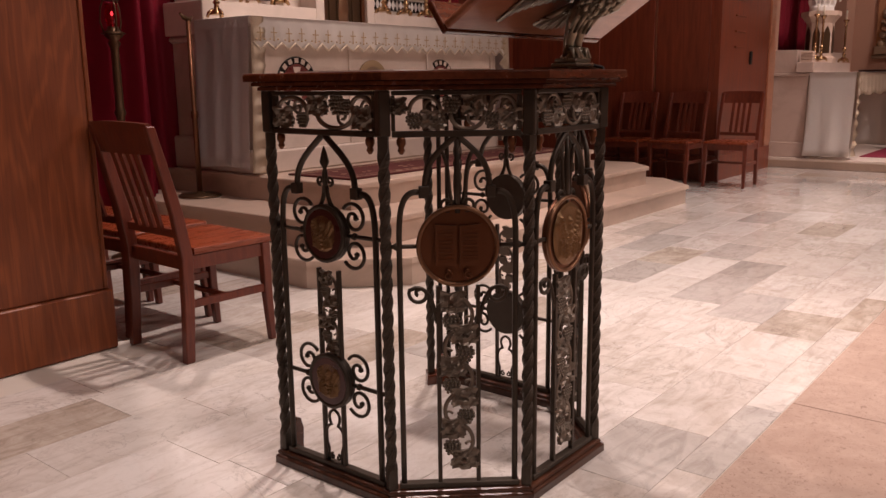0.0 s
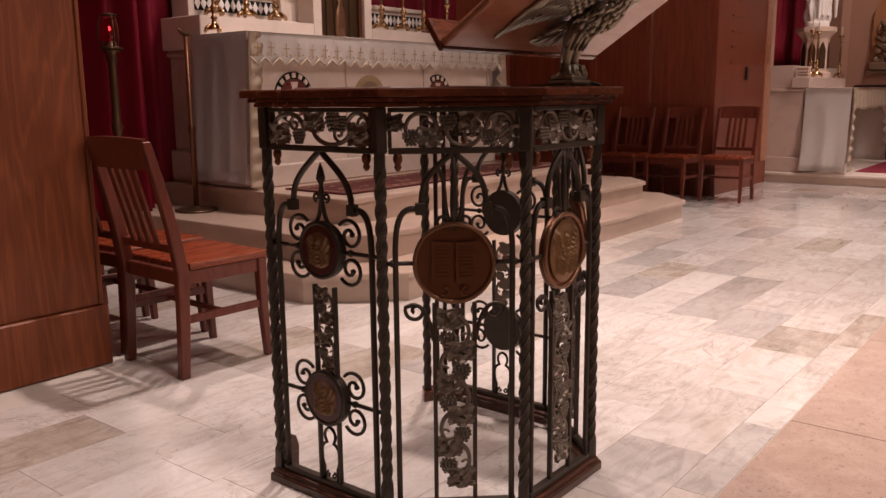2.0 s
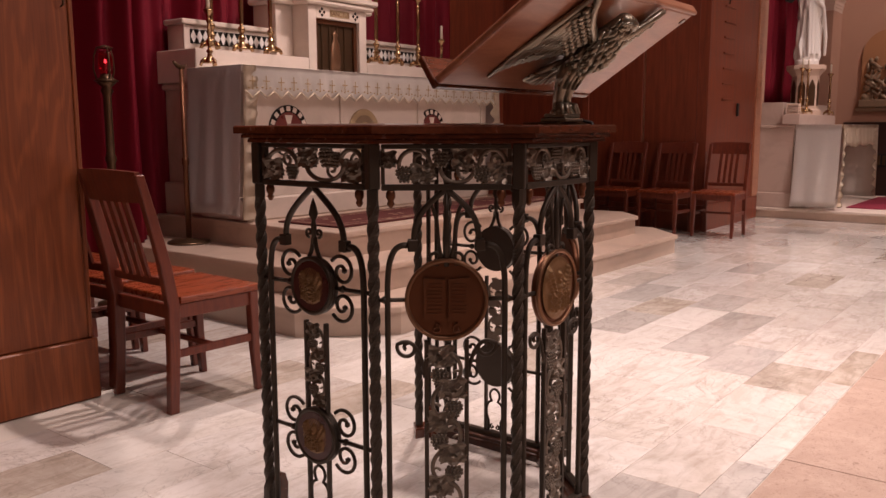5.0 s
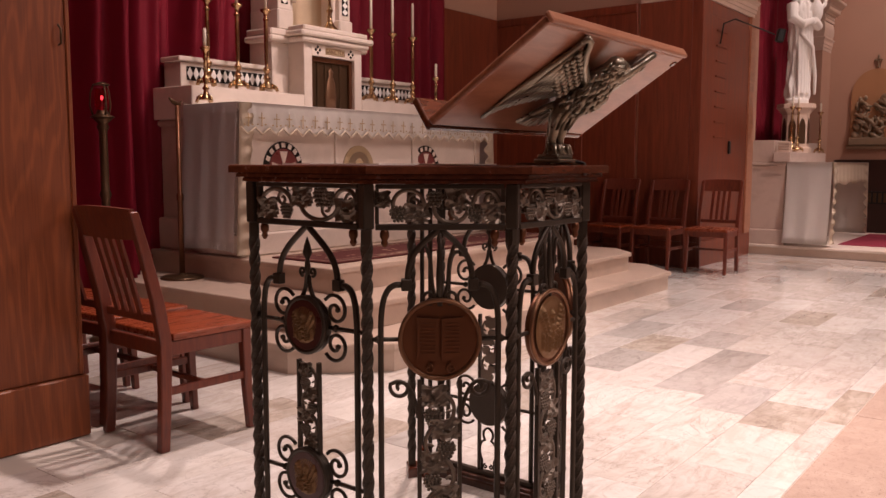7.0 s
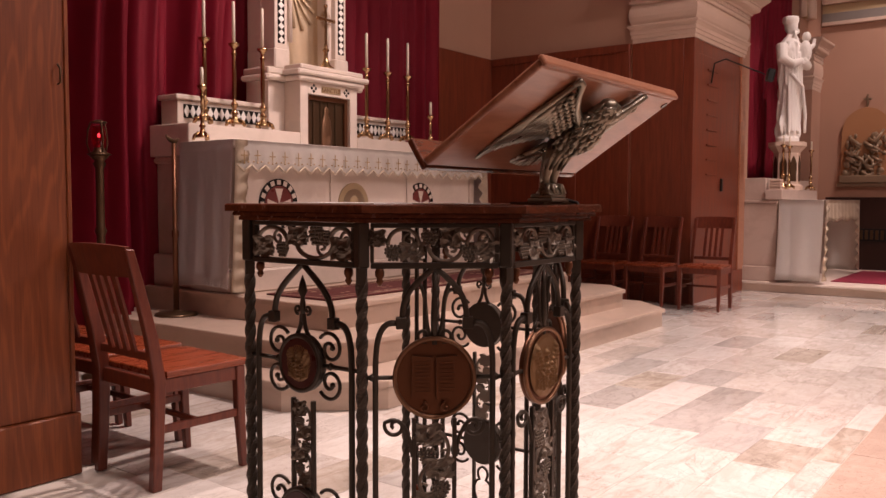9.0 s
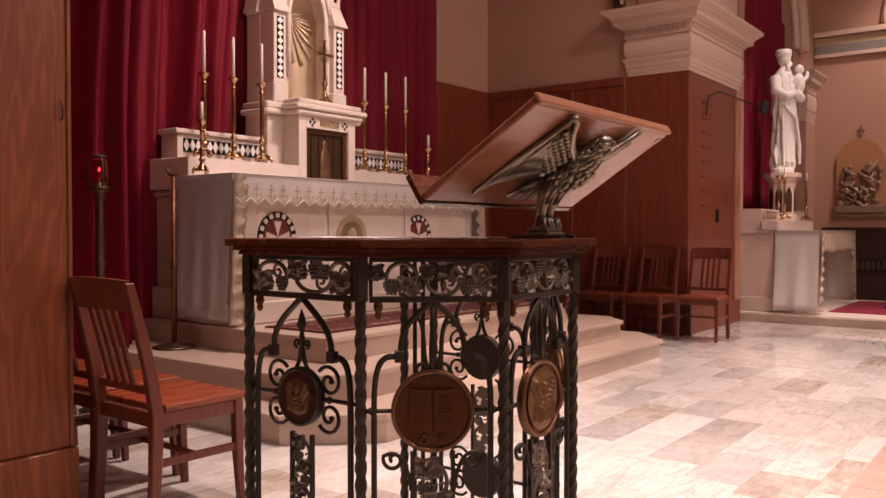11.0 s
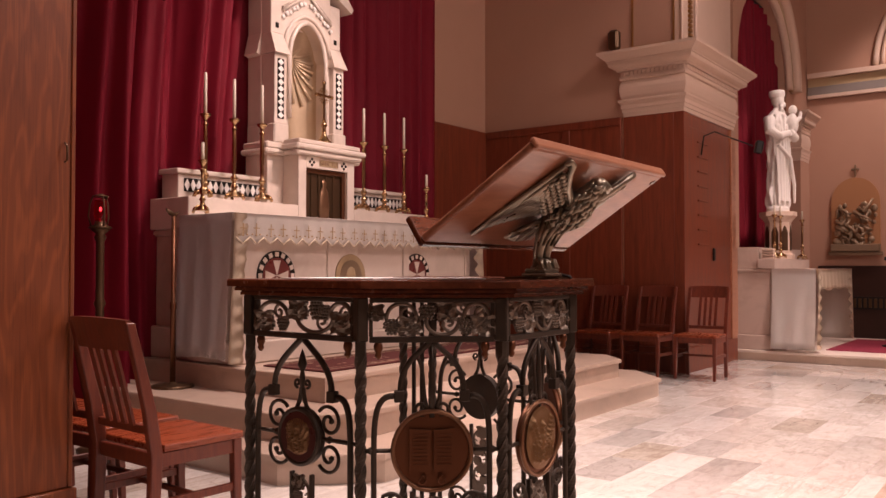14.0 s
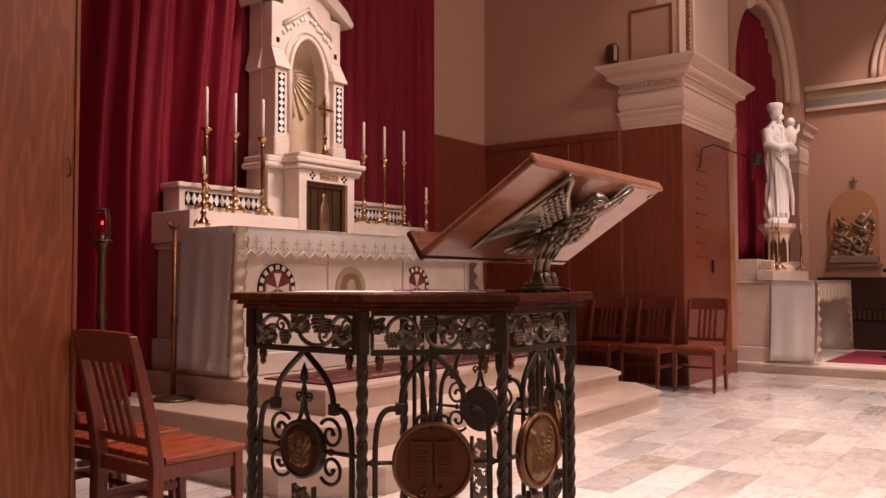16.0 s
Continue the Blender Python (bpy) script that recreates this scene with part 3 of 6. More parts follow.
# ---- chairs ----
def chair():
    """Slat-back chair; the sitter faces +x, the feet of the back legs stand at x = 0."""
    c = thing("chair", "reddish cherry-wood side chair with a slatted back", "chair", "sanctuary chairs")
    w = 0.208
    for s in (-1, 1):
        bm = B()
        prof = [(0.0, 0.0), (0.012, 0.2), (0.02, 0.44), (-0.01, 0.62), (-0.055, 0.80), (-0.10, 0.965)]
        wid = [0.021, 0.023, 0.026, 0.024, 0.021, 0.018]
        rings = []
        for (x, z), h in zip(prof, wid):
            rings.append([bm.verts.new((x + dx * h, s * w + dy * 0.018, z)) for dx, dy in ((-1, -1), (1, -1), (1, 1), (-1, 1))])
        for a, b in zip(rings, rings[1:]):
            for k in range(4):
                bm.faces.new((a[k], a[(k + 1) % 4], b[(k + 1) % 4], b[k]))
        bm.faces.new(rings[0]), bm.faces.new(rings[-1])
        bmesh.ops.bevel(bm, geom=list(bm.edges), offset=0.004, segments=1, affect="EDGES")
        part("back_leg", bm, M_CHAIR, c)
        bm = B()
        rings = []
        for x, z, h in ((0.425, 0, 0.015), (0.41, 0.22, 0.019), (0.405, 0.445, 0.021)):
            rings.append([bm.verts.new((x + dx * h, s * w + dy * h, z)) for dx, dy in ((-1, -1), (1, -1), (1, 1), (-1, 1))])
        for a, b in zip(rings, rings[1:]):
            for k in range(4):
                bm.faces.new((a[k], a[(k + 1) % 4], b[(k + 1) % 4], b[k]))
        bm.faces.new(rings[0]), bm.faces.new(rings[-1])
        bmesh.ops.bevel(bm, geom=list(bm.edges), offset=0.004, segments=1, affect="EDGES")
        part("front_leg", bm, M_CHAIR, c)
        boxed("side_stretcher", (0.03, 0.40, s * w - 0.009, s * w + 0.009, 0.225, 0.258), M_CHAIR, c, bevel=0.003)
        boxed("side_apron", (0.04, 0.39, s * w - 0.010, s * w + 0.010, 0.385, 0.444), M_CHAIR, c, bevel=0.003)
    boxed("front_apron", (0.396, 0.416, -w + 0.022, w - 0.022, 0.385, 0.444), M_CHAIR, c, bevel=0.003)
    boxed("back_apron", (0.008, 0.03, -w + 0.02, w - 0.02, 0.385, 0.444), M_CHAIR, c, bevel=0.003)
    boxed("cross_stretcher", (0.20, 0.222, -w + 0.01, w - 0.01, 0.23, 0.252), M_CHAIR, c, bevel=0.003)
    bm = B()
    prism(bm, [(0.034, -0.186), (0.05, -0.186), (0.052, -0.223), (0.43, -0.228), (0.442, -0.216), (0.442, 0.216), (0.43, 0.228), (0.052, 0.223), (0.05, 0.186), (0.034, 0.186)], 0.446, 0.474, 0.007)
    part("seat", bm, M_SEAT, c, "glossy reddish wooden seat")

    def backx(z):
        return 0.02 - 0.125 * max(0, (z - 0.47) / 0.5) ** 1.15

    bm = B()
    n = 12
    rows = []
    for z in (0.855, 0.96, 0.975):
        rows.append([(backx(z) - 0.028 * (1 - (2 * i / n - 1) ** 2), -0.215 + 0.43 * i / n, z + (0.008 if z > 0.9 else 0) * (1 - (2 * i / n - 1) ** 2)) for i in range(n + 1)])
    grid = [[(bm.verts.new((x + 0.011, y, z)), bm.verts.new((x - 0.011, y, z))) for x, y, z in r] for r in rows]
    for r0, r1 in zip(grid, grid[1:]):
        for i in range(n):
            bm.faces.new((r0[i][0], r0[i + 1][0], r1[i + 1][0], r1[i][0]))
            bm.faces.new((r0[i + 1][1], r0[i][1], r1[i][1], r1[i + 1][1]))
        for i in (0, n):
            bm.faces.new((r0[i][0], r0[i][1], r1[i][1], r1[i][0]))
    for r in (grid[0], grid[-1]):
        for i in range(n):
            bm.faces.new((r[i][0], r[i + 1][0], r[i + 1][1], r[i][1]))
    part("crest_rail", bm, M_CHAIR, c)
    boxed("lower_rail", (0.0, 0.022, -w + 0.018, w - 0.018, 0.515, 0.55), M_CHAIR, c, bevel=0.003)
    for k in range(4):
        y = -0.087 + 0.058 * k
        bm = B()
        rings = []
        for z in (0.545, 0.62, 0.70, 0.78, 0.862):
            x = backx(z) - 0.012 - 0.014 * (1 - (y / 0.2) ** 2) * (z - 0.5)
            rings.append([bm.verts.new((x + dx * 0.006, y + dy * 0.015, z)) for dx, dy in ((-1, -1), (1, -1), (1, 1), (-1, 1))])
        for a, b in zip(rings, rings[1:]):
            for q in range(4):
                bm.faces.new((a[q], a[(q + 1) % 4], b[(q + 1) % 4], b[q]))
        bm.faces.new(rings[0]), bm.faces.new(rings[-1])
        part("slat", bm, M_CHAIR, c)
    return c


CHAIR = chair()
CHAIR.matrix_basis = pose(1.425, 2.615, 0, 0, 0, -2)
for x, y, a in ((1.47, 3.13, 1), (1.47, 3.64, -1)):
    copy_thing(CHAIR, pose(x, y, 0, 0, 0, a))
for x, y, a in ((8.52, 2.67, 182), (8.41, 3.22, 179), (8.40, 3.80, 181)):
    copy_thing(CHAIR, pose(x, y, 0, 0, 0, a))

# ---- the ambo ----
AMBO = thing("ambo", "dark wrought-iron octagonal ambo with bronze medallions and wooden rim", "lectern")
AX, AY = 1.4925, 1.10
POLY = [(1.923, 1.40), (1.923, 0.973), (1.679, 0.698), (1.306, 0.698), (1.062, 0.973), (1.062, 1.40)]


def offset(d, ends=0.0):
    """The open outline of posts moved outward by d, its two ends drawn out by ends."""
    lines = []
    for (x0, y0), (x1, y1) in zip(POLY, POLY[1:]):
        u = Vector((x1 - x0, y1 - y0)).normalized()
        n = Vector((-u.y, u.x))
        if n.dot(Vector((x0 - AX, y0 - AY))) < 0:
            n = -n
        lines.append((Vector((x0, y0)) + n * d, u, Vector((x1, y1)) + n * d))
    out = [lines[0][0] - lines[0][1] * ends]
    for (p, u, _), (q, v, _) in zip(lines, lines[1:]):
        det = u.x * v.y - u.y * v.x
        k = ((q.x - p.x) * v.y - (q.y - p.y) * v.x) / det
        out.append(p + u * k)
    out.append(lines[-1][2] + lines[-1][1] * ends)
    return [(p.x, p.y) for p in out]


def face_pose(i):
    """Local x runs along the face, local y points inward, z up; origin at the foot of the face's middle. Also its half width."""
    (x0, y0), (x1, y1) = POLY[i], POLY[i + 1]
    mid = Vector(((x0 + x1) / 2, (y0 + y1) / 2, 0))
    u = Vector((x0 - x1, y0 - y1, 0))
    half = u.length / 2
    u.normalize()
    n = Vector((u.y, -u.x, 0))
    if n.dot(mid - Vector((AX, AY, 0))) < 0:
        n, u = -n, -u
    return Matrix(((u.x, -n.x, 0, mid.x), (u.y, -n.y, 0, mid.y), (0, 0, 1, 0), (0, 0, 0, 1))), half


Z0, ZF, ZT = 0.055, 0.985, 1.098
for i in range(5):
    for nm, o0, o1, z0, z1 in (("base_board", 0.032, -0.040, 0.0, 0.026), ("base_moulding", 0.022, -0.032, 0.0263, 0.038)):
        a, b = offset(o0, 0.014), offset(o1, 0.014)
        bm = B()
        prism(bm, [a[i], a[i + 1], b[i + 1], b[i]], z0, z1, 0.006)
        part(nm, bm, M_BASEWOOD, AMBO)
for x, s in ((1.062, 1), (1.923, -1)):
    bm = B()
    plate(bm, [(x + s * 0.012, 0.0), (x + s * 0.080, 0.0), (x + s * 0.084, 0.07), (x + s * 0.074, 0.105), (x + s * 0.058, 0.112), (x + s * 0.04, 0.06), (x + s * 0.012, 0.045)], 0.030, Matrix.Translation((0, 1.4145, 0)))
    part("end_block", bm, M_DESK, AMBO)
for o, z0, z1, nm in ((0.018, 1.099, 1.111, "rim_moulding"), (0.030, 1.1113, 1.123, "rim_moulding"), (0.045, 1.1233, 1.145, "rim_board")):
    bm = B()
    prism(bm, [(x, y - 0.024) for x, y in offset(o, 0.03 + o) + offset(-0.17, 0.03 + o)[::-1]], z0, z1, 0.005)
    part(nm, bm, M_DESK, AMBO)


def post(x, y, rot):
    """Twisted square bar between plain ends."""
    bm = B()
    n, h0, h1 = 100, 0.0385, 0.985
    rings = []
    for i in range(n + 1):
        z = h0 + (h1 - h0) * i / n
        f = min(1, max(0, (z - h0 - 0.05) / 0.02)) * min(1, max(0, (h1 - 0.035 - z) / 0.02))
        tw = rot + 2 * math.pi * max(0, min(z, h1 - 0.035) - h0 - 0.05) / 0.185
        r = 0.0160 * (1 + 0.12 * (1 - f))
        ring = []
        for k in range(8):
            a = tw + k * math.pi / 4
            rr = r * (1.0 if k % 2 else 0.78)
            ring.append(bm.verts.new((x + rr * math.cos(a), y + rr * math.sin(a), z)))
        rings.append(ring)
    for a, b in zip(rings, rings[1:]):
        for k in range(8):
            bm.faces.new((a[k], a[(k + 1) % 8], b[(k + 1) % 8], b[k]))
    bm.faces.new(rings[0]), bm.faces.new(rings[-1])
    part("twisted_post", bm, M_IRON, AMBO)
    bm = B()
    box(bm, -0.0155, 0.0155, -0.0155, 0.0155, 0.9855, 1.0985, 0.003)
    bmesh.ops.transform(bm, matrix=pose(x, y, 0, 0, 0, math.degrees(rot)), verts=bm.verts)
    part("post_block", bm, M_IRON, AMBO)


for k, (x, y) in enumerate(POLY):
    post(x, y, radians((0, 22.5, 67.5, 22.5, 67.5, 0)[k]))
# short return at the end of the far side
post(1.845, 1.475, radians(45))
bm = B()
prism(bm, [(1.957, 1.4145), (1.86, 1.515), (1.80, 1.455), (1.885, 1.4145)], 0.0, 0.037, 0.006)
part("base_board", bm, M_DESK, AMBO)
for x, y in ((1.872, 1.447), (1.893, 1.426)):
    bm = B()
    box(bm, x - 0.006, x + 0.006, y - 0.006, y + 0.006, 0.0375, 1.0985, 0.001)
    part("upright_bar", bm, M_IRON, AMBO)
bm = B()
prism(bm, [(1.93, 1.405), (1.853, 1.482), (1.837, 1.467), (1.914, 1.39)], 0.984, 0.998)
part("frieze_rail", bm, M_IRON, AMBO)


def bez(p0, p1, p2, p3, n=12):
    out = []
    for i in range(n + 1):
        t = i / n
        a, b, c, d = (1 - t) ** 3, 3 * t * (1 - t) ** 2, 3 * t * t * (1 - t), t ** 3
        out.append((a * p0[0] + b * p1[0] + c * p2[0] + d * p3[0], 0, a * p0[1] + b * p1[1] + c * p2[1] + d * p3[1]))
    return out


def scroll(cx, cz, r, start, turns, n=26, shrink=0.8):
    """A spiral that winds inward from the angle start (degrees); turns may be negative."""
    out = []
    for i in range(n + 1):
        t = i / n
        a = radians(start) + 2 * math.pi * turns * t
        rr = r * (1 - shrink * t)
        out.append((cx + rr * math.cos(a), 0, cz + rr * math.sin(a)))
    return out


def leaf(bm, cx, cz, r, turn, m, dep=0.010):
    """A cast vine leaf: a squarish plate with notched edges, raised veins and hollows between them."""
    n = 9
    front, back = [], []
    ct, st = math.cos(turn), math.sin(turn)
    for i in range(n + 1):
        fr, bk = [], []
        for j in range(n + 1):
            u, v = 2 * i / n - 1, 2 * j / n - 1
            a, q = math.atan2(v, u), min(1.0, math.hypot(u, v))
            edge = max(abs(u), abs(v))
            k = 1.0 - (0.20 * abs(math.sin(2.5 * a + 0.6)) ** 3 + 0.06 * math.sin(17 * a)) * edge
            x, z = u * k * r, v * k * r
            vein = abs(math.cos(2.5 * (a - turn)))
            h = dep * (0.35 + 0.65 * vein ** 4 * (1 - 0.4 * q) - 0.30 * math.sin(9 * q + 2 * vein))
            x, z = cx + x * (0.98 * abs(ct) + 0.9 * abs(st)) , cz + z
            fr.append(bm.verts.new(m @ Vector((x, -max(0.001, h), z))))
            bk.append(bm.verts.new(m @ Vector((x, 0.003, z))))
        front.append(fr)
        back.append(bk)
    for i in range(n):
        for j in range(n):
            bm.faces.new((front[i][j], front[i + 1][j], front[i + 1][j + 1], front[i][j + 1]))
    rim = [(i, 0) for i in range(n)] + [(n, j) for j in range(n)] + [(i, n) for i in range(n, 0, -1)] + [(0, j) for j in range(n, 0, -1)]
    for (a, b), (c, d) in zip(rim, rim[1:] + rim[:1]):
        bm.faces.new((front[a][b], back[a][b], back[c][d], front[c][d]))
    bm.faces.new([back[a][b] for a, b in reversed(rim)])


def grapes(bm, cx, cz, r, m, rows=(4, 5, 5, 4, 3)):
    """A dense bunch that hangs down on a thin back plate, r is half its width."""
    d = 2 * r / 4.8
    plate(bm, [(cx - r * 0.75, cz + 1.5 * d), (cx - r * 0.9, cz), (cx - r * 0.4, cz - 2.0 * d), (cx + r * 0.4, cz - 2.0 * d), (cx + r * 0.9, cz), (cx + r * 0.75, cz + 1.5 * d)][::-1], 0.004, m)
    for j, k in enumerate(rows):
        for i in range(k):
            ball(bm, (cx + (i - (k - 1) / 2) * d, -0.003, cz + (1.9 - j) * d * 0.9), d * 0.55, 1, (1, 1.1, 1), m)


def vine_strip(m, zlo, zhi, half, rng):
    """The cast strip between two bars: leaf and bunch on one side, the stem's bow on the other, turn about."""
    bm = B()
    pitch = half * 1.86
    z, k = zhi - half * 0.62, 0
    while z > zlo + half * 0.4:
        s = 1 if k % 2 else -1
        leaf(bm, s * half * 0.34, z, half * 0.64, rng.uniform(0, 6.28), m, 0.0105)
        zg = z - half * 1.12
        if zg > zlo + half * 0.3:
            grapes(bm, s * half * 0.40, zg, half * 0.50, m)
            bow = bez((-s * half * 0.2, z + half * 0.2), (-s * half * 0.95, z - half * 0.2), (-s * half * 1.0, zg - half * 0.2), (-s * half * 0.25, zg - half * 0.55), 12)
            tube(bm, bow, half * 0.13, 6, m=m)
            tube(bm, bez((-s * half * 0.45, zg - half * 0.45), (-s * half * 0.95, zg - half * 0.1), (-s * half * 0.75, zg + half * 0.6), (-s * half * 0.35, zg + half * 0.15), 10), half * 0.085, 5, m=m)
        z -= pitch
        k += 1
    part("vine_strip", bm, M_VINE, AMBO, "cast bronze strip of vine leaves and grapes")


def frieze(m, half, rng, wide):
    bm = B()
    zc, hh = (ZF + ZT) / 2 + 0.001, (ZT - ZF) / 2 - 0.013
    if wide:
        leaves = ((-0.80, -0.35, 0.60), (-0.08, 0.40, 0.55), (0.80, -0.30, 0.62))
        bunches = ((-0.40, -0.45, 0.46), (0.30, 0.45, 0.55), (0.46, 0.35, 0.45))
        bows = ((-0.95, -0.2, -0.30, 1), (-0.12, 0.1, 0.62, -1), (0.55, 0.0, 0.97, 1))
    else:
        leaves = ((-0.36, -0.40, 0.52), (0.26, 0.42, 0.55), (0.86, -0.40, 0.55), (-0.93, 0.40, 0.45))
        bunches = ((-0.66, -0.42, 0.46), (-0.08, 0.45, 0.46), (0.56, -0.42, 0.46))
        bows = ((-0.75, 0.0, -0.25, 1), (-0.10, 0.0, 0.45, -1), (0.52, 0.0, 0.95, 1))
    for x, z, r in leaves:
        leaf(bm, x * half, zc + z * hh, r * hh * 1.16, rng.uniform(0, 6.28), m, 0.0105)
    for x, z, r in bunches:
        grapes(bm, x * half, zc + z * hh, r * hh * 1.12, m)
    for xa, z, xb, up in bows:
        tube(bm, bez((xa * half, zc + z * hh), (xa * half, zc + up * hh * 1.25), (xb * half, zc + up * hh * 1.25), (xb * half, zc + z * hh), 14), 0.0062, 6, m=m)
        xm = (0.3 * xa + 0.7 * xb) * half
        tube(bm, [(a, 0.0, c) for a, b, c in scroll(xm, zc + up * hh * 0.25, 0.020, 90 * up, 1.1 * up)], 0.0045, 5, m=m)
    part("vine_frieze", bm, M_VINE, AMBO, "pierced bronze frieze of vines and grapes")


def ring_disc(bm, r, z, depth, m, seg=40):
    lathe(bm, [(r * 0.985, -0.004), (r, 0.0), (r, depth * 0.6), (r * 0.985, depth)], seg, m @ Matrix.Translation((0, 0, z)) @ pose(0, 0, 0, 90, 0, 0))


def scroll_set(m, cz, r):
    for sx in (-1, 1):
        for sz in (-1, 1):
            c = (sx * (r + 0.019), cz + sz * 0.046)
            pts = [(x, 0.004, z) for x, _, z in scroll(c[0], c[1], 0.045, 180 - 35 * sz if sx > 0 else 35 * sz, -1.35 * sz * sx, 30)]
            bm = B()
            tube(bm, pts, 0.0052, 6, m=m)
            ball(bm, pts[-1], 0.0085, 1, (1, 1, 1), m)
            part("scroll", bm, M_IRON, AMBO)


def common(m, half, rng, bars, block_z):
    """Rails, the side bars that bend in to square blocks, and the pointed arch."""
    for z0, z1, nm in ((0.0385, Z0, "bottom_rail"), (ZF - 0.002, ZF + 0.013, "frieze_rail"), (ZT - 0.012, ZT - 0.0005, "top_rail")):
        bm = B()
        box(bm, -half + 0.022, half - 0.022, -0.010, 0.014, z0, z1, 0.002)
        bmesh.ops.transform(bm, matrix=m, verts=bm.verts)
        part(nm, bm, M_IRON, AMBO)
    for s in (-1, 1):
        bm = B()
        pts = [(s * bars, 0, Z0 - 0.005)] + [(s * bars, 0, Z0 + (block_z - 0.14 - Z0) * i / 6) for i in range(1, 7)]
        pts += bez((s * bars, block_z - 0.13), (s * bars, block_z - 0.04), (s * (bars - 0.01), block_z + 0.005), (s * (bars - 0.052), block_z), 10)[1:]
        tube(bm, pts, 0.0085, 6, m=m)
        part("bent_bar", bm, M_IRON, AMBO)
        bm = B()
        box(bm, s * (bars - 0.065) - 0.013, s * (bars - 0.065) + 0.013, -0.012, 0.012, block_z - 0.015, block_z + 0.015, 0.002)
        bmesh.ops.transform(bm, matrix=m, verts=bm.verts)
        part("square_block", bm, M_IRON, AMBO)
        bm = B()
        xa = s * (bars - 0.068)
        tube(bm, bez((xa, block_z + 0.01), (xa, block_z + 0.075), (s * 0.055, ZF - 0.045), (0, ZF + 0.002), 12), 0.0085, 6, m=m)
        part("arch_bar", bm, M_IRON, AMBO)
        bm = B()
        lathe(bm, [(0.004, 0.94), (0.010, 0.95), (0.007, 0.957), (0.012, 0.966), (0.012, 0.976), (0.008, 0.986)], 10, m @ Matrix.Translation((s * (half - 0.045), 0, 0)))
        part("pendant", bm, M_BRONZE, AMBO)
    for s in (-1, 1):
        bm = B()
        box(bm, s * (half - 0.026) - 0.005, s * (half - 0.026) + 0.005, -0.006, 0.010, ZF + 0.0135, ZT - 0.0125)
        bmesh.ops.transform(bm, matrix=m, verts=bm.verts)
        part("frieze_bar", bm, M_IRON, AMBO)
    frieze(m, half - 0.026, rng, half > 0.2)


def figure_relief(bm, m, z, r, rng):
    """A low relief with two wings, kept plain: a disc whose height follows a few soft bumps."""
    lumps = [(0, 0.42, 0.11, 1.0), (0, 0.22, 0.10, 0.9), (0, 0.0, 0.16, 1.0), (0, -0.22, 0.14, 0.9), (0, -0.45, 0.10, 0.8), (0, -0.65, 0.08, 0.7)]
    for k in range(7):
        lumps += [(s * (0.24 + 0.075 * k), -0.10 + 0.135 * k, 0.075 + 0.008 * (k % 3), 0.95) for s in (-1, 1)]
        lumps += [(s * (0.38 + 0.075 * k), -0.18 + 0.11 * k, 0.06, 0.8) for s in (-1, 1)]
    for k in range(5):
        for q in range(3):
            lumps += [(s * (0.22 + 0.19 * q), -0.28 - 0.11 * k + 0.05 * q, 0.055, 0.9) for s in (-1, 1)]
    na, nr = 72, 26
    rings = []
    for j in range(nr + 1):
        q = max(j / nr, 0.01)
        ring = []
        for i in range(na):
            a = 2 * math.pi * i / na
            u, v = q * math.cos(a), q * math.sin(a)
            h = max(w * math.exp(-((u - x) ** 2 + (v - y) ** 2) / (s * s)) for x, y, s, w in lumps)
            h += 0.06 * math.sin(38 * u) * math.sin(31 * v + 2)
            h = (0.22 + h) * min(1, (1 - q) * 9)
            ring.append(bm.verts.new(m @ Vector((u * r * 0.78, -0.001 - 0.014 * h, z + v * r * 0.86))))
        rings.append(ring)
    for a, b in zip(rings, rings[1:]):
        for i in range(na):
            f = bm.faces.new((a[i], a[(i + 1) % na], b[(i + 1) % na], b[i]))
            f.smooth = True
    bm.faces.new(rings[0])


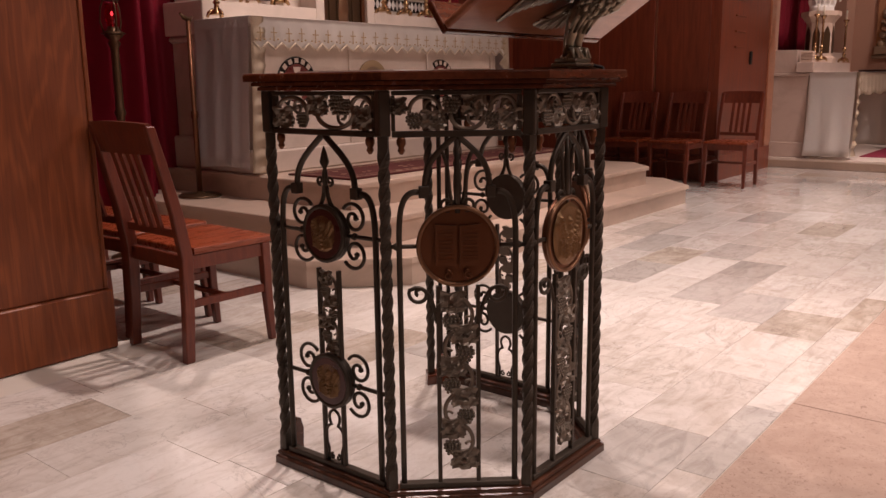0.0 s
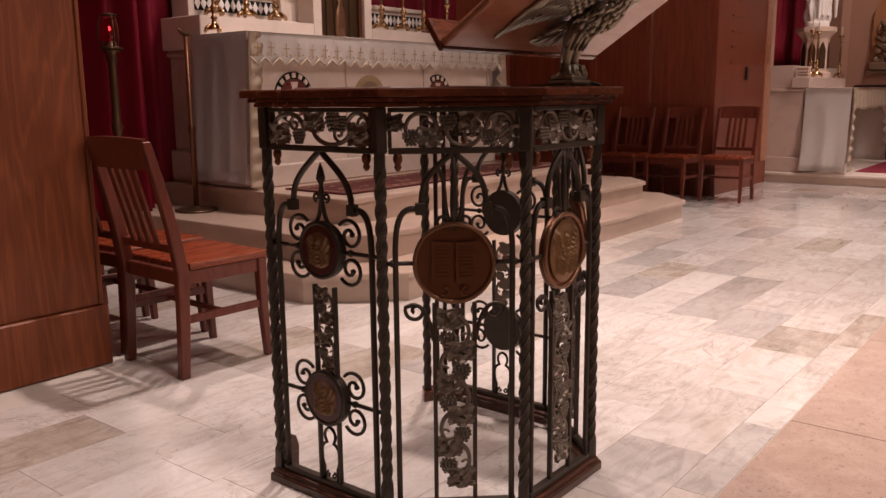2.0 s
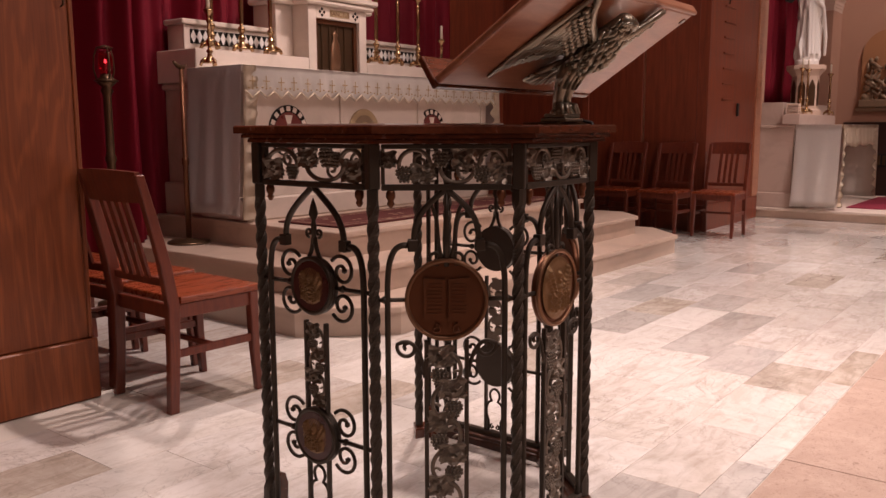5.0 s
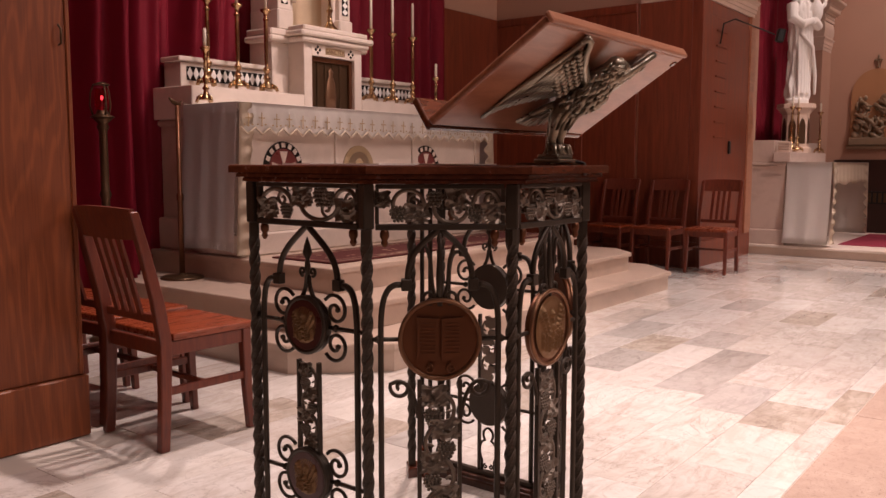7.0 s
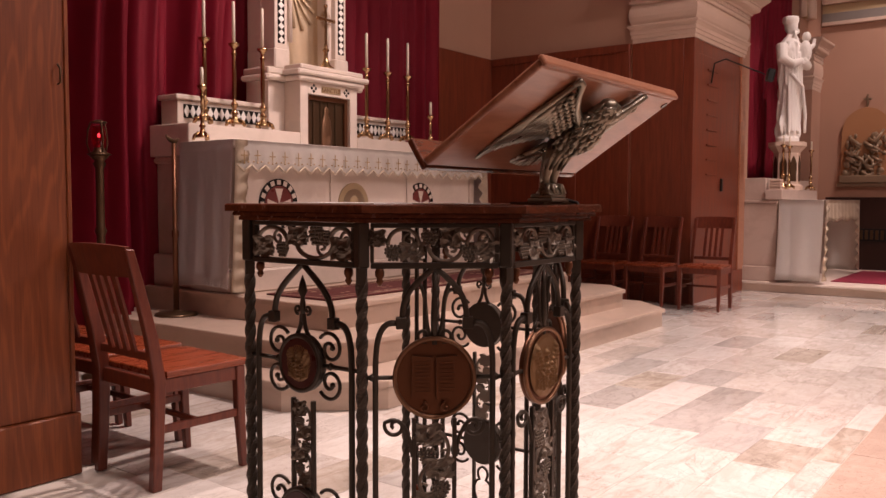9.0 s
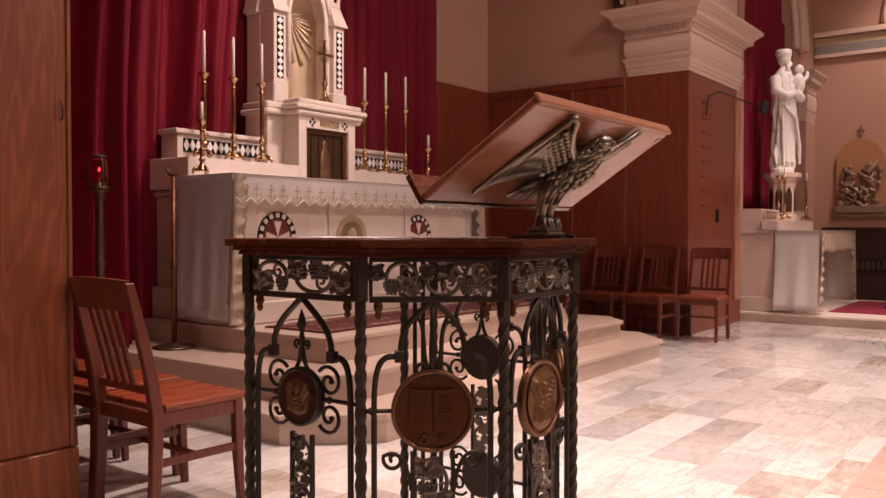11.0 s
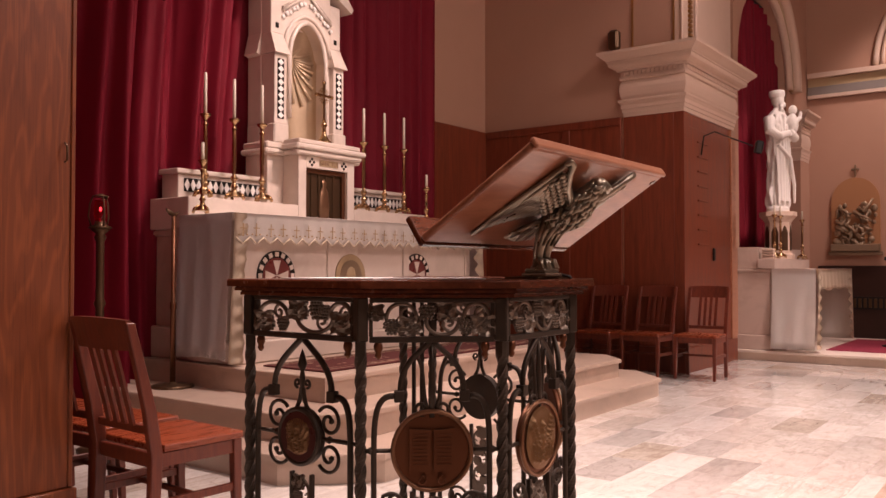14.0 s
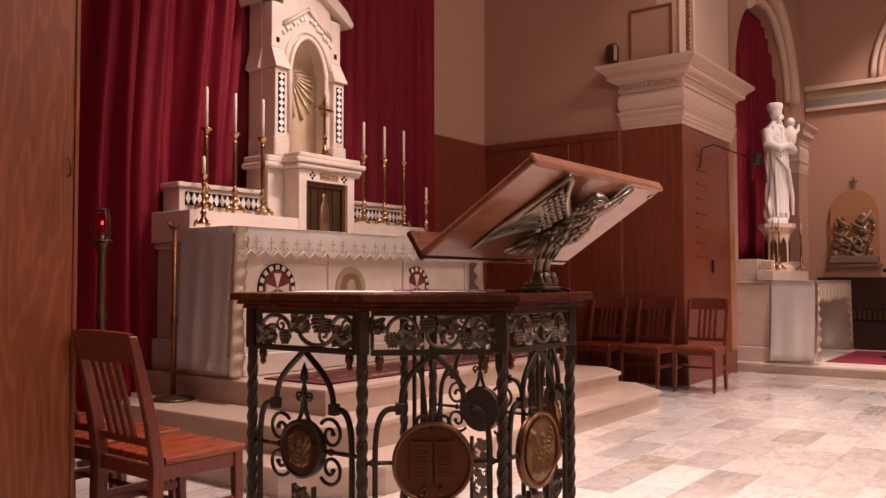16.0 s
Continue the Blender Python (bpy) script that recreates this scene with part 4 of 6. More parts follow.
def face_a(ang, rng):
    m, half = face_pose(ang)
    common(m, half, rng, half - 0.035, 0.835)
    for s in (-1, 1):
        bm = B()
        box(bm, s * 0.038 - 0.005, s * 0.038 + 0.005, -0.007, 0.007, Z0 - 0.004, 0.62, 0.0015)
        bmesh.ops.transform(bm, matrix=m, verts=bm.verts)
        part("upright_bar", bm, M_IRON, AMBO)
    vine_strip(m, 0.36, 0.615, 0.034, rng)
    for cz in (0.302, 0.72):
        r = 0.079
        bm = B()
        ring_disc(bm, r, cz, 0.016, m @ Matrix.Translation((0, 0.006, 0)))
        med = part("medallion", bm, M_IRON, AMBO, "round iron medallion with red enamel and gilt relief")
        bm = B()
        tube(bm, [(r * 0.93 * math.cos(2 * math.pi * i / 36), -0.012, cz + r * 0.93 * math.sin(2 * math.pi * i / 36)) for i in range(36)], 0.0075, 6, True, m=m)
        part("rim", bm, M_IRON, med)
        bm = B()
        ring_disc(bm, r * 0.86, cz, 0.004, m @ Matrix.Translation((0, -0.013, 0)))
        part("enamel_field", bm, M_ENAMEL, med)
        bm = B()
        figure_relief(bm, m @ Matrix.Translation((0, -0.013, 0)), cz, r * 0.82, rng)
        part("relief", bm, M_GILDED, med, "gilt winged relief")
        scroll_set(m, cz, r)
        for s in (-1, 1):
            bm = B()
            tube(bm, [(s * r, 0.002, cz), (s * (half - 0.01), 0.002, cz)], 0.006, 6, m=m)
            ball(bm, (s * (r + 0.022), 0.002, cz), 0.011, 1, (1, 1, 1), m)
            part("cross_bar", bm, M_IRON, AMBO)
    # spear finial over the upper medallion
    bm = B()
    for s in (-1, 1):
        tube(bm, bez((s * 0.055, 0.758), (s * 0.03, 0.785), (s * 0.006, 0.80), (s * 0.004, 0.85), 10), 0.006, 6, m=m)
        tube(bm, [(x, 0, z) for x, _, z in scroll(s * 0.018, 0.862, 0.013, 270, s * 1.1, 18)], 0.004, 6, m=m)
    lathe(bm, [(0.006, 0.83), (0.008, 0.88), (0.005, 0.895), (0.013, 0.912), (0.008, 0.935), (0.001, 0.955)], 8, m)
    part("spear_finial", bm, M_IRON, AMBO)
    bm = B()
    for s in (-1, 1):
        tube(bm, bez((0, 0.212), (s * 0.026, 0.205), (s * 0.024, 0.178), (s * 0.012, 0.166), 10) + bez((s * 0.012, 0.166), (s * 0.040, 0.160), (s * 0.040, 0.118), (s * 0.026, 0.092), 10)[1:] + [(s * 0.026, 0, Z0 - 0.002)], 0.0045, 6, m=m)
        tube(bm, [(x, 0, z) for x, _, z in scroll(s * 0.011, 0.070, 0.0095, 90, -s * 1.1, 16)], 0.0032, 5, m=m)
    part("foot_scroll", bm, M_IRON, AMBO)


def face_b(ang, rng, book):
    m, half = face_pose(ang)
    common(m, half, rng, half - 0.034, 0.845)
    for s in (-1, 1):
        bm = B()
        box(bm, s * 0.052 - 0.0055, s * 0.052 + 0.0055, -0.007, 0.007, Z0 - 0.004, 0.60, 0.0015)
        bmesh.ops.transform(bm, matrix=m, verts=bm.verts)
        part("upright_bar", bm, M_IRON, AMBO)
    vine_strip(m, 0.062, 0.585, 0.047, rng)
    r, cz = 0.106, 0.705
    bm = B()
    ring_disc(bm, r, cz, 0.012, m @ Matrix.Translation((0, 0.008, 0)), 48)
    med = part("medallion", bm, M_BRONZE, AMBO, "large round brown bronze medallion in low relief")
    bm = B()
    tube(bm, [(r * 0.955 * math.cos(2 * math.pi * i / 48), -0.006, cz + r * 0.955 * math.sin(2 * math.pi * i / 48)) for i in range(48)], 0.0065, 6, True, m=m)
    part("rim", bm, M_BRONZE_LIGHT, med)
    bm = B()
    mm = m @ Matrix.Translation((0, -0.0095 if book else -0.007, 0))
    if book:
        for s in (-1, 1):
            pts = [(s * 0.004, cz - 0.052), (s * 0.058, cz - 0.048), (s * 0.058, cz + 0.058), (s * 0.004, cz + 0.054)]
            plate(bm, pts if s > 0 else pts[::-1], -0.006, mm)
            part("page", bm, M_BRONZE, med, "raised page of an open book")
            bm = B()
            for i in range(9):
                z = cz + 0.042 - 0.0095 * i
                plate(bm, [(s * 0.012, z - 0.002), (s * 0.050, z - 0.002), (s * 0.050, z + 0.0016), (s * 0.012, z + 0.0016)], -0.0085, mm)
            tagged(part("text_line_relief", bm, M_BRONZE, med), kind="stuff")
            bm = B()
            tube(bm, [(x, -0.004, z) for x, _, z in scroll(s * 0.028, cz - 0.075, 0.014, 90, s * 1.0, 16)], 0.003, 5, m=mm)
    else:
        figure_relief(bm, mm, cz, r * 0.95, rng)
    part("relief", bm, M_BRONZE if book else M_GILDED, med, "raised scroll ornament" if book else "raised winged relief")
    for s in (-1, 1):
        bm = B()
        tube(bm, [(s * (r - 0.004), 0.002, cz), (s * (half - 0.01), 0.002, cz)], 0.006, 6, m=m)
        ball(bm, (s * (half - 0.026), 0.002, cz), 0.011, 1, (1, 1, 1), m)
        part("cross_bar", bm, M_IRON, AMBO)
    for s in (-1, 1):
        bm = B()
        tube(bm, bez((s * 0.056, 0.50), (s * 0.062, 0.585), (s * 0.10, 0.615), (s * 0.128, 0.585), 10)[:-1] + [(x, 0, z) for x, _, z in scroll(s * 0.100, 0.580, 0.028, 20 if s > 0 else 160, -s * 1.2, 24)], 0.0056, 6, m=m)
        part("side_scroll", bm, M_IRON, AMBO)
        bm = B()
        tube(bm, [(x, 0, z) for x, _, z in scroll(s * 0.026, 0.812, 0.020, 250 if s > 0 else 290, s * 1.2, 22)], 0.0048, 6, m=m)
        part("crown_scroll", bm, M_IRON, AMBO)
        bm = B()
        tube(bm, bez((s * 0.01, 0.81), (s * 0.03, 0.86), (s * 0.012, 0.90), (s * 0.04, 0.95), 10), 0.0055, 6, m=m)
        part("crown_bar", bm, M_IRON, AMBO)
    bm = B()
    lathe(bm, [(0.008, 0.79), (0.010, 0.86), (0.007, 0.92), (0.004, 0.985)], 8, m)
    part("centre_bar", bm, M_IRON, AMBO)


RNG = random.Random(4)
for i, kind in enumerate("ABCBA"):
    if kind == "A":
        face_a(i, RNG)
    else:
        face_b(i, RNG, kind == "B")

# sheet of paper on the rim
bm = B()
box(bm, -0.11, 0.11, -0.15, 0.15, 0, 0.003)
single("paper_sheet", bm, M_PAPER, "white paper sheet lying on the wooden rim", "paper", m=pose(1.17, 1.12, 1.1455, 0, 0, 10))

bm = B()
box(bm, -0.075, 0.075, -0.10, 0.10, 0, 0.003)
single("paper_sheet", bm, M_PAPER, "smaller white paper sheet lying on the wooden rim", "paper", m=pose(1.315, 0.885, 1.1455, 0, 0, 41))

# ---- book stand with the eagle ----
DESK = thing("book_stand", "sloping wooden book rest carried by a bronze eagle", "book stand")
tilt = 33.2
m = pose(1.505, 0.5045, 1.4585, -tilt, 0, 0)      # local y runs down the slope towards the reader
bm = B()
box(bm, -0.368, 0.403, 0.0, 0.389, -0.006, 0.016, 0.006, 2)
bmesh.ops.transform(bm, matrix=m, verts=bm.verts)
part("board", bm, M_BOARD, DESK, "pale varnished wooden board")
bm = B()
box(bm, -0.370, 0.405, -0.014, 0.0, -0.010, 0.020, 0.006, 2)
bmesh.ops.transform(bm, matrix=m, verts=bm.verts)
part("top_edge", bm, M_BOARD, DESK)
bm = B()
box(bm, -0.368, 0.403, 0.3895, 0.408, -0.008, 0.080, 0.005, 2)
bmesh.ops.transform(bm, matrix=m, verts=bm.verts)
part("ledge", bm, M_DESK, DESK)
bm = B()
lathe(bm, [(0.010, -0.0085), (0.012, -0.0062)], 12, pose(0.383, 0.030, 0))
bmesh.ops.transform(bm, matrix=m, verts=bm.verts)
part("screw_cap", bm, M_DESK, DESK)


def eagle():
    """Bronze bird under the board: its breast faces the nave, its wings lie spread on the underside."""
    bm = B()
    X, Y, Z = 1.50, 0.69, 1.152
    th = math.radians(tilt)
    org = Vector((1.502, 0.4995, 1.4627))
    down, out = Vector((0, math.cos(th), -math.sin(th))), Vector((0, -math.sin(th), -math.cos(th)))

    def U(u, v, off):
        return org + Vector((u, 0, 0)) + down * v + out * (off + 0.006)

    box(bm, X - 0.046, X + 0.046, Y - 0.040, Y + 0.040, Z, Z + 0.010, 0.003)
    box(bm, X - 0.040, X + 0.040, Y - 0.034, Y + 0.034, Z + 0.010, Z + 0.022, 0.004)
    ball(bm, (X, Y, Z + 0.024), 0.036, 2, (1, 0.9, 0.5))
    for s in (-1, 1):
        hip = U(s * 0.022, 0.205, 0.045)
        tube(bm, [(X + s * 0.021, Y + 0.004, Z + 0.026), (X + s * 0.021, Y, Z + 0.065), (X + s * 0.022, Y - 0.012, Z + 0.11), hip], [0.013, 0.014, 0.019, 0.026], 10)
        for k in range(4):
            a = (k - 1.5) * 0.5
            tube(bm, [(X + s * 0.021, Y, Z + 0.046), (X + s * 0.021 + 0.024 * math.sin(a), Y - 0.026 * math.cos(a), Z + 0.042), (X + s * 0.021 + 0.034 * math.sin(a), Y - 0.038 * math.cos(a), Z + 0.022)], [0.008, 0.008, 0.003], 6)
        for k in range(6):
            a = k * 1.05
            tube(bm, [hip + Vector((0.020 * math.cos(a), 0.018 * math.sin(a), -0.01)), Vector((X + s * 0.022 + 0.016 * math.cos(a), Y - 0.008 + 0.014 * math.sin(a), Z + 0.085))], [0.009, 0.004], 6)
    axis = [(0.245, 0.030, 0.018), (0.215, 0.040, 0.030), (0.185, 0.048, 0.039), (0.150, 0.053, 0.043), (0.115, 0.050, 0.038), (0.085, 0.045, 0.030), (0.060, 0.042, 0.025), (0.042, 0.040, 0.024)]
    for (v0, o0, r0), (v1, o1, r1) in zip(axis, axis[1:]):
        for t in (0, 0.5):
            ball(bm, U(-0.005, v0 + (v1 - v0) * t, o0 + (o1 - o0) * t), r0 + (r1 - r0) * t, 2)
    # head turned aside, with brow and hooked beak
    ball(bm, U(-0.012, 0.040, 0.046), 0.020, 2, (1.25, 0.9, 0.95))
    for k in range(16):
        q = U(-0.030 + 0.008 * (k % 5), 0.030 + 0.007 * (k // 5), 0.060 + 0.003 * math.sin(k * 2.1))
        tube(bm, [q, q + Vector((-0.008, 0, 0)) + down * 0.005 + out * 0.002, q + Vector((-0.014, 0, 0)) + down * 0.010], [0.003, 0.005, 0.0015], 6)
    tube(bm, [U(0.000, 0.036, 0.052), U(0.018, 0.040, 0.056), U(0.028, 0.050, 0.058), U(0.027, 0.060, 0.057)], [0.014, 0.012, 0.007, 0.002], 8)
    tube(bm, [U(-0.014, 0.024, 0.064), U(0.006, 0.030, 0.068)], [0.006, 0.004], 6)
    # overlapping feathers on breast and neck
    rows = 15
    for k in range(rows):
        f = k / (rows - 1) * (len(axis) - 2)
        i, t = int(f), f - int(f)
        v, o, r = [p + (q - p) * t for p, q in zip(axis[i], axis[i + 1])]
        for c in range(-4, 5):
            a = (c + 0.5 * (k % 2)) * 0.42
            q = U(-0.005 + r * 0.98 * math.sin(a), v, o + r * 0.98 * math.cos(a))
            q = q + Vector((0.004 * math.sin(k * 5.1 + c * 3.7), 0, 0)) + down * 0.005 * math.sin(k * 2.3 + c * 4.9)
            w = Vector((0.006 * math.sin(a), 0, 0))
            tube(bm, [q - down * 0.014 - out * 0.002, q + down * 0.004 + out * 0.003 + w * 0.5, q + down * 0.020 + out * 0.001 + w], [0.004, 0.0072, 0.002], 6)
    for s in (-1, 1):
        # leading edge: out from the breast to the raised shoulder, then straight along to the wing tip
        tube(bm, [U(s * 0.030, 0.135, 0.045), U(s * 0.070, 0.112, 0.040), U(s * 0.115, 0.085, 0.032), U(s * 0.150, 0.050, 0.024), U(s * 0.172, 0.018, 0.018), U(s * 0.184, 0.012, 0.014), U(s * 0.190, 0.030, 0.012)], [0.013, 0.013, 0.012, 0.010, 0.010, 0.009, 0.006], 8)
        tube(bm, [U(s * 0.186, 0.022, 0.012), U(s * 0.196, 0.13, 0.010), U(s * 0.212, 0.24, 0.008), U(s * 0.216, 0.345, 0.006)], [0.007, 0.008, 0.008, 0.004], 6)
        n = 10
        for k in range(n):
            f = k / (n - 1)
            root = U(s * (0.185 - 0.125 * f), 0.06 + 0.085 * f, 0.010 + 0.016 * f)
            end = U(s * (0.210 - 0.150 * f ** 1.2), 0.343 - 0.115 * f ** 0.7, 0.006 + 0.010 * f)
            mid = (root + end) / 2 + out * 0.005
            tube(bm, [root, mid, end], [0.009, 0.010, 0.004], 6, flat=0.6)
            root2 = U(s * (0.176 - 0.11 * f), 0.05 + 0.075 * f, 0.016 + 0.018 * f)
            end2 = root2 + (end - root2) * (0.62 - 0.1 * f)
            tube(bm, [root2, (root2 + end2) / 2 + out * 0.008, end2 + out * 0.006], [0.008, 0.009, 0.003], 6, flat=0.6)
        for r in range(5):
            for c in range(7):
                f = (c + 0.5 * (r % 2)) / 6.5
                q = U(s * (0.178 - 0.105 * f), 0.045 + 0.062 * f + 0.019 * r, 0.024 + 0.016 * f - 0.001 * r)
                tube(bm, [q, q + down * 0.012 + out * 0.003, q + down * 0.024], [0.006, 0.0095, 0.004], 6, flat=0.6)
    for k in range(8):
        d = (k - 3.5) * 0.010
        tube(bm, [U(d, 0.235, 0.028), U(d * 1.4, 0.29, 0.022 - 0.006 * (k % 2)), U(d * 2.0, 0.352 - 0.4 * abs(d), 0.016)], [0.010, 0.011, 0.005], 6, flat=0.6)
    part("eagle", bm, M_EAGLE, DESK, "dark green-brown bronze eagle with spread wings")


eagle()
bm = B()
box(bm, 1.43, 1.60, 0.662, 0.77, 1.1455, 1.1517, 0.002)
part("foot_plate", bm, M_DARKBRASS, DESK)
bm = B()
tube(bm, [(1.56, 0.70, 1.158), (1.575, 0.675, 1.158), (1.582, 0.645, 1.150), (1.583, 0.640, 1.135), (1.578, 0.642, 1.118)], 0.005, 6)
single("microphone_cable", bm, M_BLACKMETAL, "thin black cable over the rim of the ambo", "cable")

# ---- high altar ----
ZP = 3 * RISE                    # top of the predella
UP = 0.042                       # the altar and reredos are raised by this
ALT = thing("high_altar", "cream marble high altar table with inlaid roundels", "altar")
boxed("plinth", (3.24, 6.18, 4.16, 4.68, ZP - UP, ZP + 0.12), M_CREAM, ALT, bevel=0.012)
boxed("body", (3.30, 6.17, 4.20, 4.68, ZP + 0.121, 1.47), M_CREAM, ALT)
boxed("mensa", (3.22, 6.20, 4.13, 4.69, 1.471, 1.516), M_CREAM, ALT, bevel=0.008)
for x in (3.31, 4.20, 5.14, 6.08):
    boxed("pilaster_strip", (x, x + 0.08, 4.185, 4.199, ZP + 0.121, 1.469), M_CREAM, ALT)


def roundel(x, z, r, mosaic):
    m = Matrix.Translation((x, 4.199, z)) @ pose(0, 0, 0, 90, 0, 0)
    bm = B()
    lathe(bm, [(r, 0.0), (r, 0.008), (r * 0.99, 0.010)], 40, m)
    d = part("roundel", bm, M_BLACK if mosaic else M_GOLDPANEL, ALT, "inlaid marble roundel")
    bm = B()
    lathe(bm, [(r * 0.72, 0.0101), (r * 0.72, 0.013)], 36, m)
    part("field", bm, plain("dark_red_marble", (0.16, 0.035, 0.03), 0.3) if mosaic else M_RELIEF, d)
    if mosaic:
        for i in range(16):
            a = 2 * math.pi * i / 16
            bm = B()
            box(bm, -0.017, 0.017, -0.017, 0.017, 0.0101, 0.0135)
            bmesh.ops.transform(bm, matrix=m @ pose(r * 0.855 * math.cos(a), r * 0.855 * math.sin(a), 0, 0, 0, math.degrees(a)), verts=bm.verts)
            part("inlay", bm, M_CREAM, d)
        for k in range(4):
            bm = B()
            a = math.pi / 4 + k * math.pi / 2 + math.pi / 4
            prism(bm, [(0, 0), (r * 0.64 * math.cos(a - 0.32), r * 0.64 * math.sin(a - 0.32)), (r * 0.64 * math.cos(a + 0.32), r * 0.64 * math.sin(a + 0.32))], 0.0131, 0.0145)
            bmesh.ops.transform(bm, matrix=m, verts=bm.verts)
            part("petal", bm, M_CREAM, d)
    else:
        bm = B()
        ball(bm, (0, 0, 0.01), r * 0.42, 2, (0.8, 1.1, 0.12), m)
        part("boss", bm, M_GOLDPANEL, d)


roundel(3.67, 1.08, 0.185, True)
roundel(5.33, 1.08, 0.185, True)
roundel(4.47, 1.075, 0.175, False)


def sheet(bm, x0, x1, zfun, yfun, n, z_top, rows=8):
    """A hanging sheet along x whose lower edge follows zfun and whose folds follow yfun; a few mm thick."""
    g = []
    for i in range(n + 1):
        x = x0 + (x1 - x0) * i / n
        col = []
        for j in range(rows + 1):
            t = j / rows
            z = z_top + (zfun(x) - z_top) * t
            col.append(bm.verts.new((x, yfun(x, t), z)))
        g.append(col)
    for a, b in zip(g, g[1:]):
        for j in range(rows):
            f = bm.faces.new((a[j], b[j], b[j + 1], a[j + 1]))
            f.smooth = True
    bmesh.ops.solidify(bm, geom=list(bm.faces), thickness=0.003)


def ribbon(bm, xfun, s, y, z_top, z_low, width, wave, waves):
    """A hanging lace strip with a scalloped free edge and a ruffled face."""
    n, cols = 110, 4
    g = []
    for i in range(n + 1):
        t = i / n
        z = z_top + (z_low - z_top) * t
        w = width + wave * abs(math.sin(math.pi * waves * t)) + 0.012 * math.sin(t * 9)
        row = []
        for j in range(cols + 1):
            u = j / cols
            row.append(bm.verts.new((xfun(t) + s * w * u, y - 0.016 * u * math.sin(2 * math.pi * waves * t + 2 * u) - 0.006 * math.sin(5 * u + 3 * t), z)))
        g.append(row)
    for a, b in zip(g, g[1:]):
        for j in range(cols):
            f = bm.faces.new((a[j], a[j + 1], b[j + 1], b[j]))
            f.smooth = True
    bmesh.ops.solidify(bm, geom=list(bm.faces), thickness=0.003)


CLOTH = thing("altar_cloth", "white linen altar cloth with a scalloped gold-embroidered edge", "altar cloth")
bm = B()
box(bm, 3.20, 6.22, 4.105, 4.70, 1.517, 1.523, 0.002)
part("top", bm, M_LINEN, CLOTH)
PITCH = 0.1255


def zig(x):
    t = ((x - 3.2) / PITCH) % 1.0
    return 1.300 + 0.045 * abs(2 * t - 1)


bm = B()
sheet(bm, 3.20, 6.22, zig, lambda x, t: 4.102 - 0.012 * t - t * 0.010 * math.sin(x * 26 + 1.2 * math.sin(x * 3.1)), 386, 1.521, 6)
part("front_drop", bm, M_LINEN, CLOTH)
bm = B()
for i in range(24):
    xa = 3.2 + PITCH * i
    for s in (0, 1):
        p0, p1 = (xa + PITCH * (0.5 * s), zig(xa + PITCH * (0.5 * s) + 1e-6)), (xa + PITCH * (0.5 + 0.5 * s), zig(xa + PITCH * (0.5 + 0.5 * s) - 1e-6))
        tube(bm, [(p0[0], 4.082, p0[1] + 0.006), (p1[0], 4.082, p1[1] + 0.006)], 0.006, 5)
part("lace_edge", bm, M_LACE, CLOTH)
bm = B()
rng = random.Random(3)
for i in range(24):
    x, z = 3.2 + PITCH * (i + 0.5), 1.405 + 0.004 * (i % 2)
    y = 4.082 - 0.006 * math.sin(x * 26 + 1.2 * math.sin(x * 3.1))
    box(bm, x - 0.0035, x + 0.0035, y - 0.002, y, z - 0.045, z + 0.045)
    box(bm, x - 0.028, x + 0.028, y - 0.002, y, z + 0.005, z + 0.012)
    for k in range(3):
        ball(bm, (x + (k - 1) * 0.035, y, z - 0.035 - 0.008 * (k == 1)), 0.008, 1, (1.4, 0.3, 0.8))
tagged(part("embroidery", bm, M_EMBROIDERY, CLOTH, "gold crosses embroidered along the edge"), kind="stuff")
# end drops of the same white cloth, their shade coloured in
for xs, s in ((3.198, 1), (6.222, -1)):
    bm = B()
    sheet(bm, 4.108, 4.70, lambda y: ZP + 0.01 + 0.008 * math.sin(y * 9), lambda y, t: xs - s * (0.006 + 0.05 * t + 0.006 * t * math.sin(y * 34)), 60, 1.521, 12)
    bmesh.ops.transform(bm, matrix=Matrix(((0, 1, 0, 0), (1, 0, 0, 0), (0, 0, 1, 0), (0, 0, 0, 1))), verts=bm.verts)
    part("side_drop", bm, M_LINEN_SHADED, CLOTH)
    bm = B()
    ribbon(bm, lambda t: xs - s * (0.004 + 0.05 * t), s, 4.086, 1.519, ZP - 0.02, 0.100, 0.022, 9)
    part("lace_border", bm, M_LACE, CLOTH, "ivory lace border with a wavy edge")

# ---- reredos ----
TX = XC
RER = thing("reredos", "cream marble reredos with tabernacle, inlaid gradine and gabled niche", "reredos")
boxed("base", (3.32, 6.12, 4.701, 5.18, ZP + 0.2005, 1.38), M_CREAM, RER)
boxed("base_plinth", (3.28, 6.16, 4.705, 5.185, ZP - UP, ZP + 0.20), M_CREAM, RER, bevel=0.012)
boxed("moulding", (3.29, 6.15, 4.702, 5.186, 1.381, 1.43), M_CREAM, RER, bevel=0.015)
boxed("shelf", (3.27, TX - 0.346, 4.703, 5.186, 1.431, 1.67), M_CREAM, RER, bevel=0.006)
boxed("shelf", (TX + 0.346, 6.17, 4.703, 5.186, 1.431, 1.67), M_CREAM, RER, bevel=0.006)
boxed("tabernacle_core", (TX - 0.345, TX + 0.345, 4.901, 5.17, 1.431, 1.671), M_CREAM, RER)
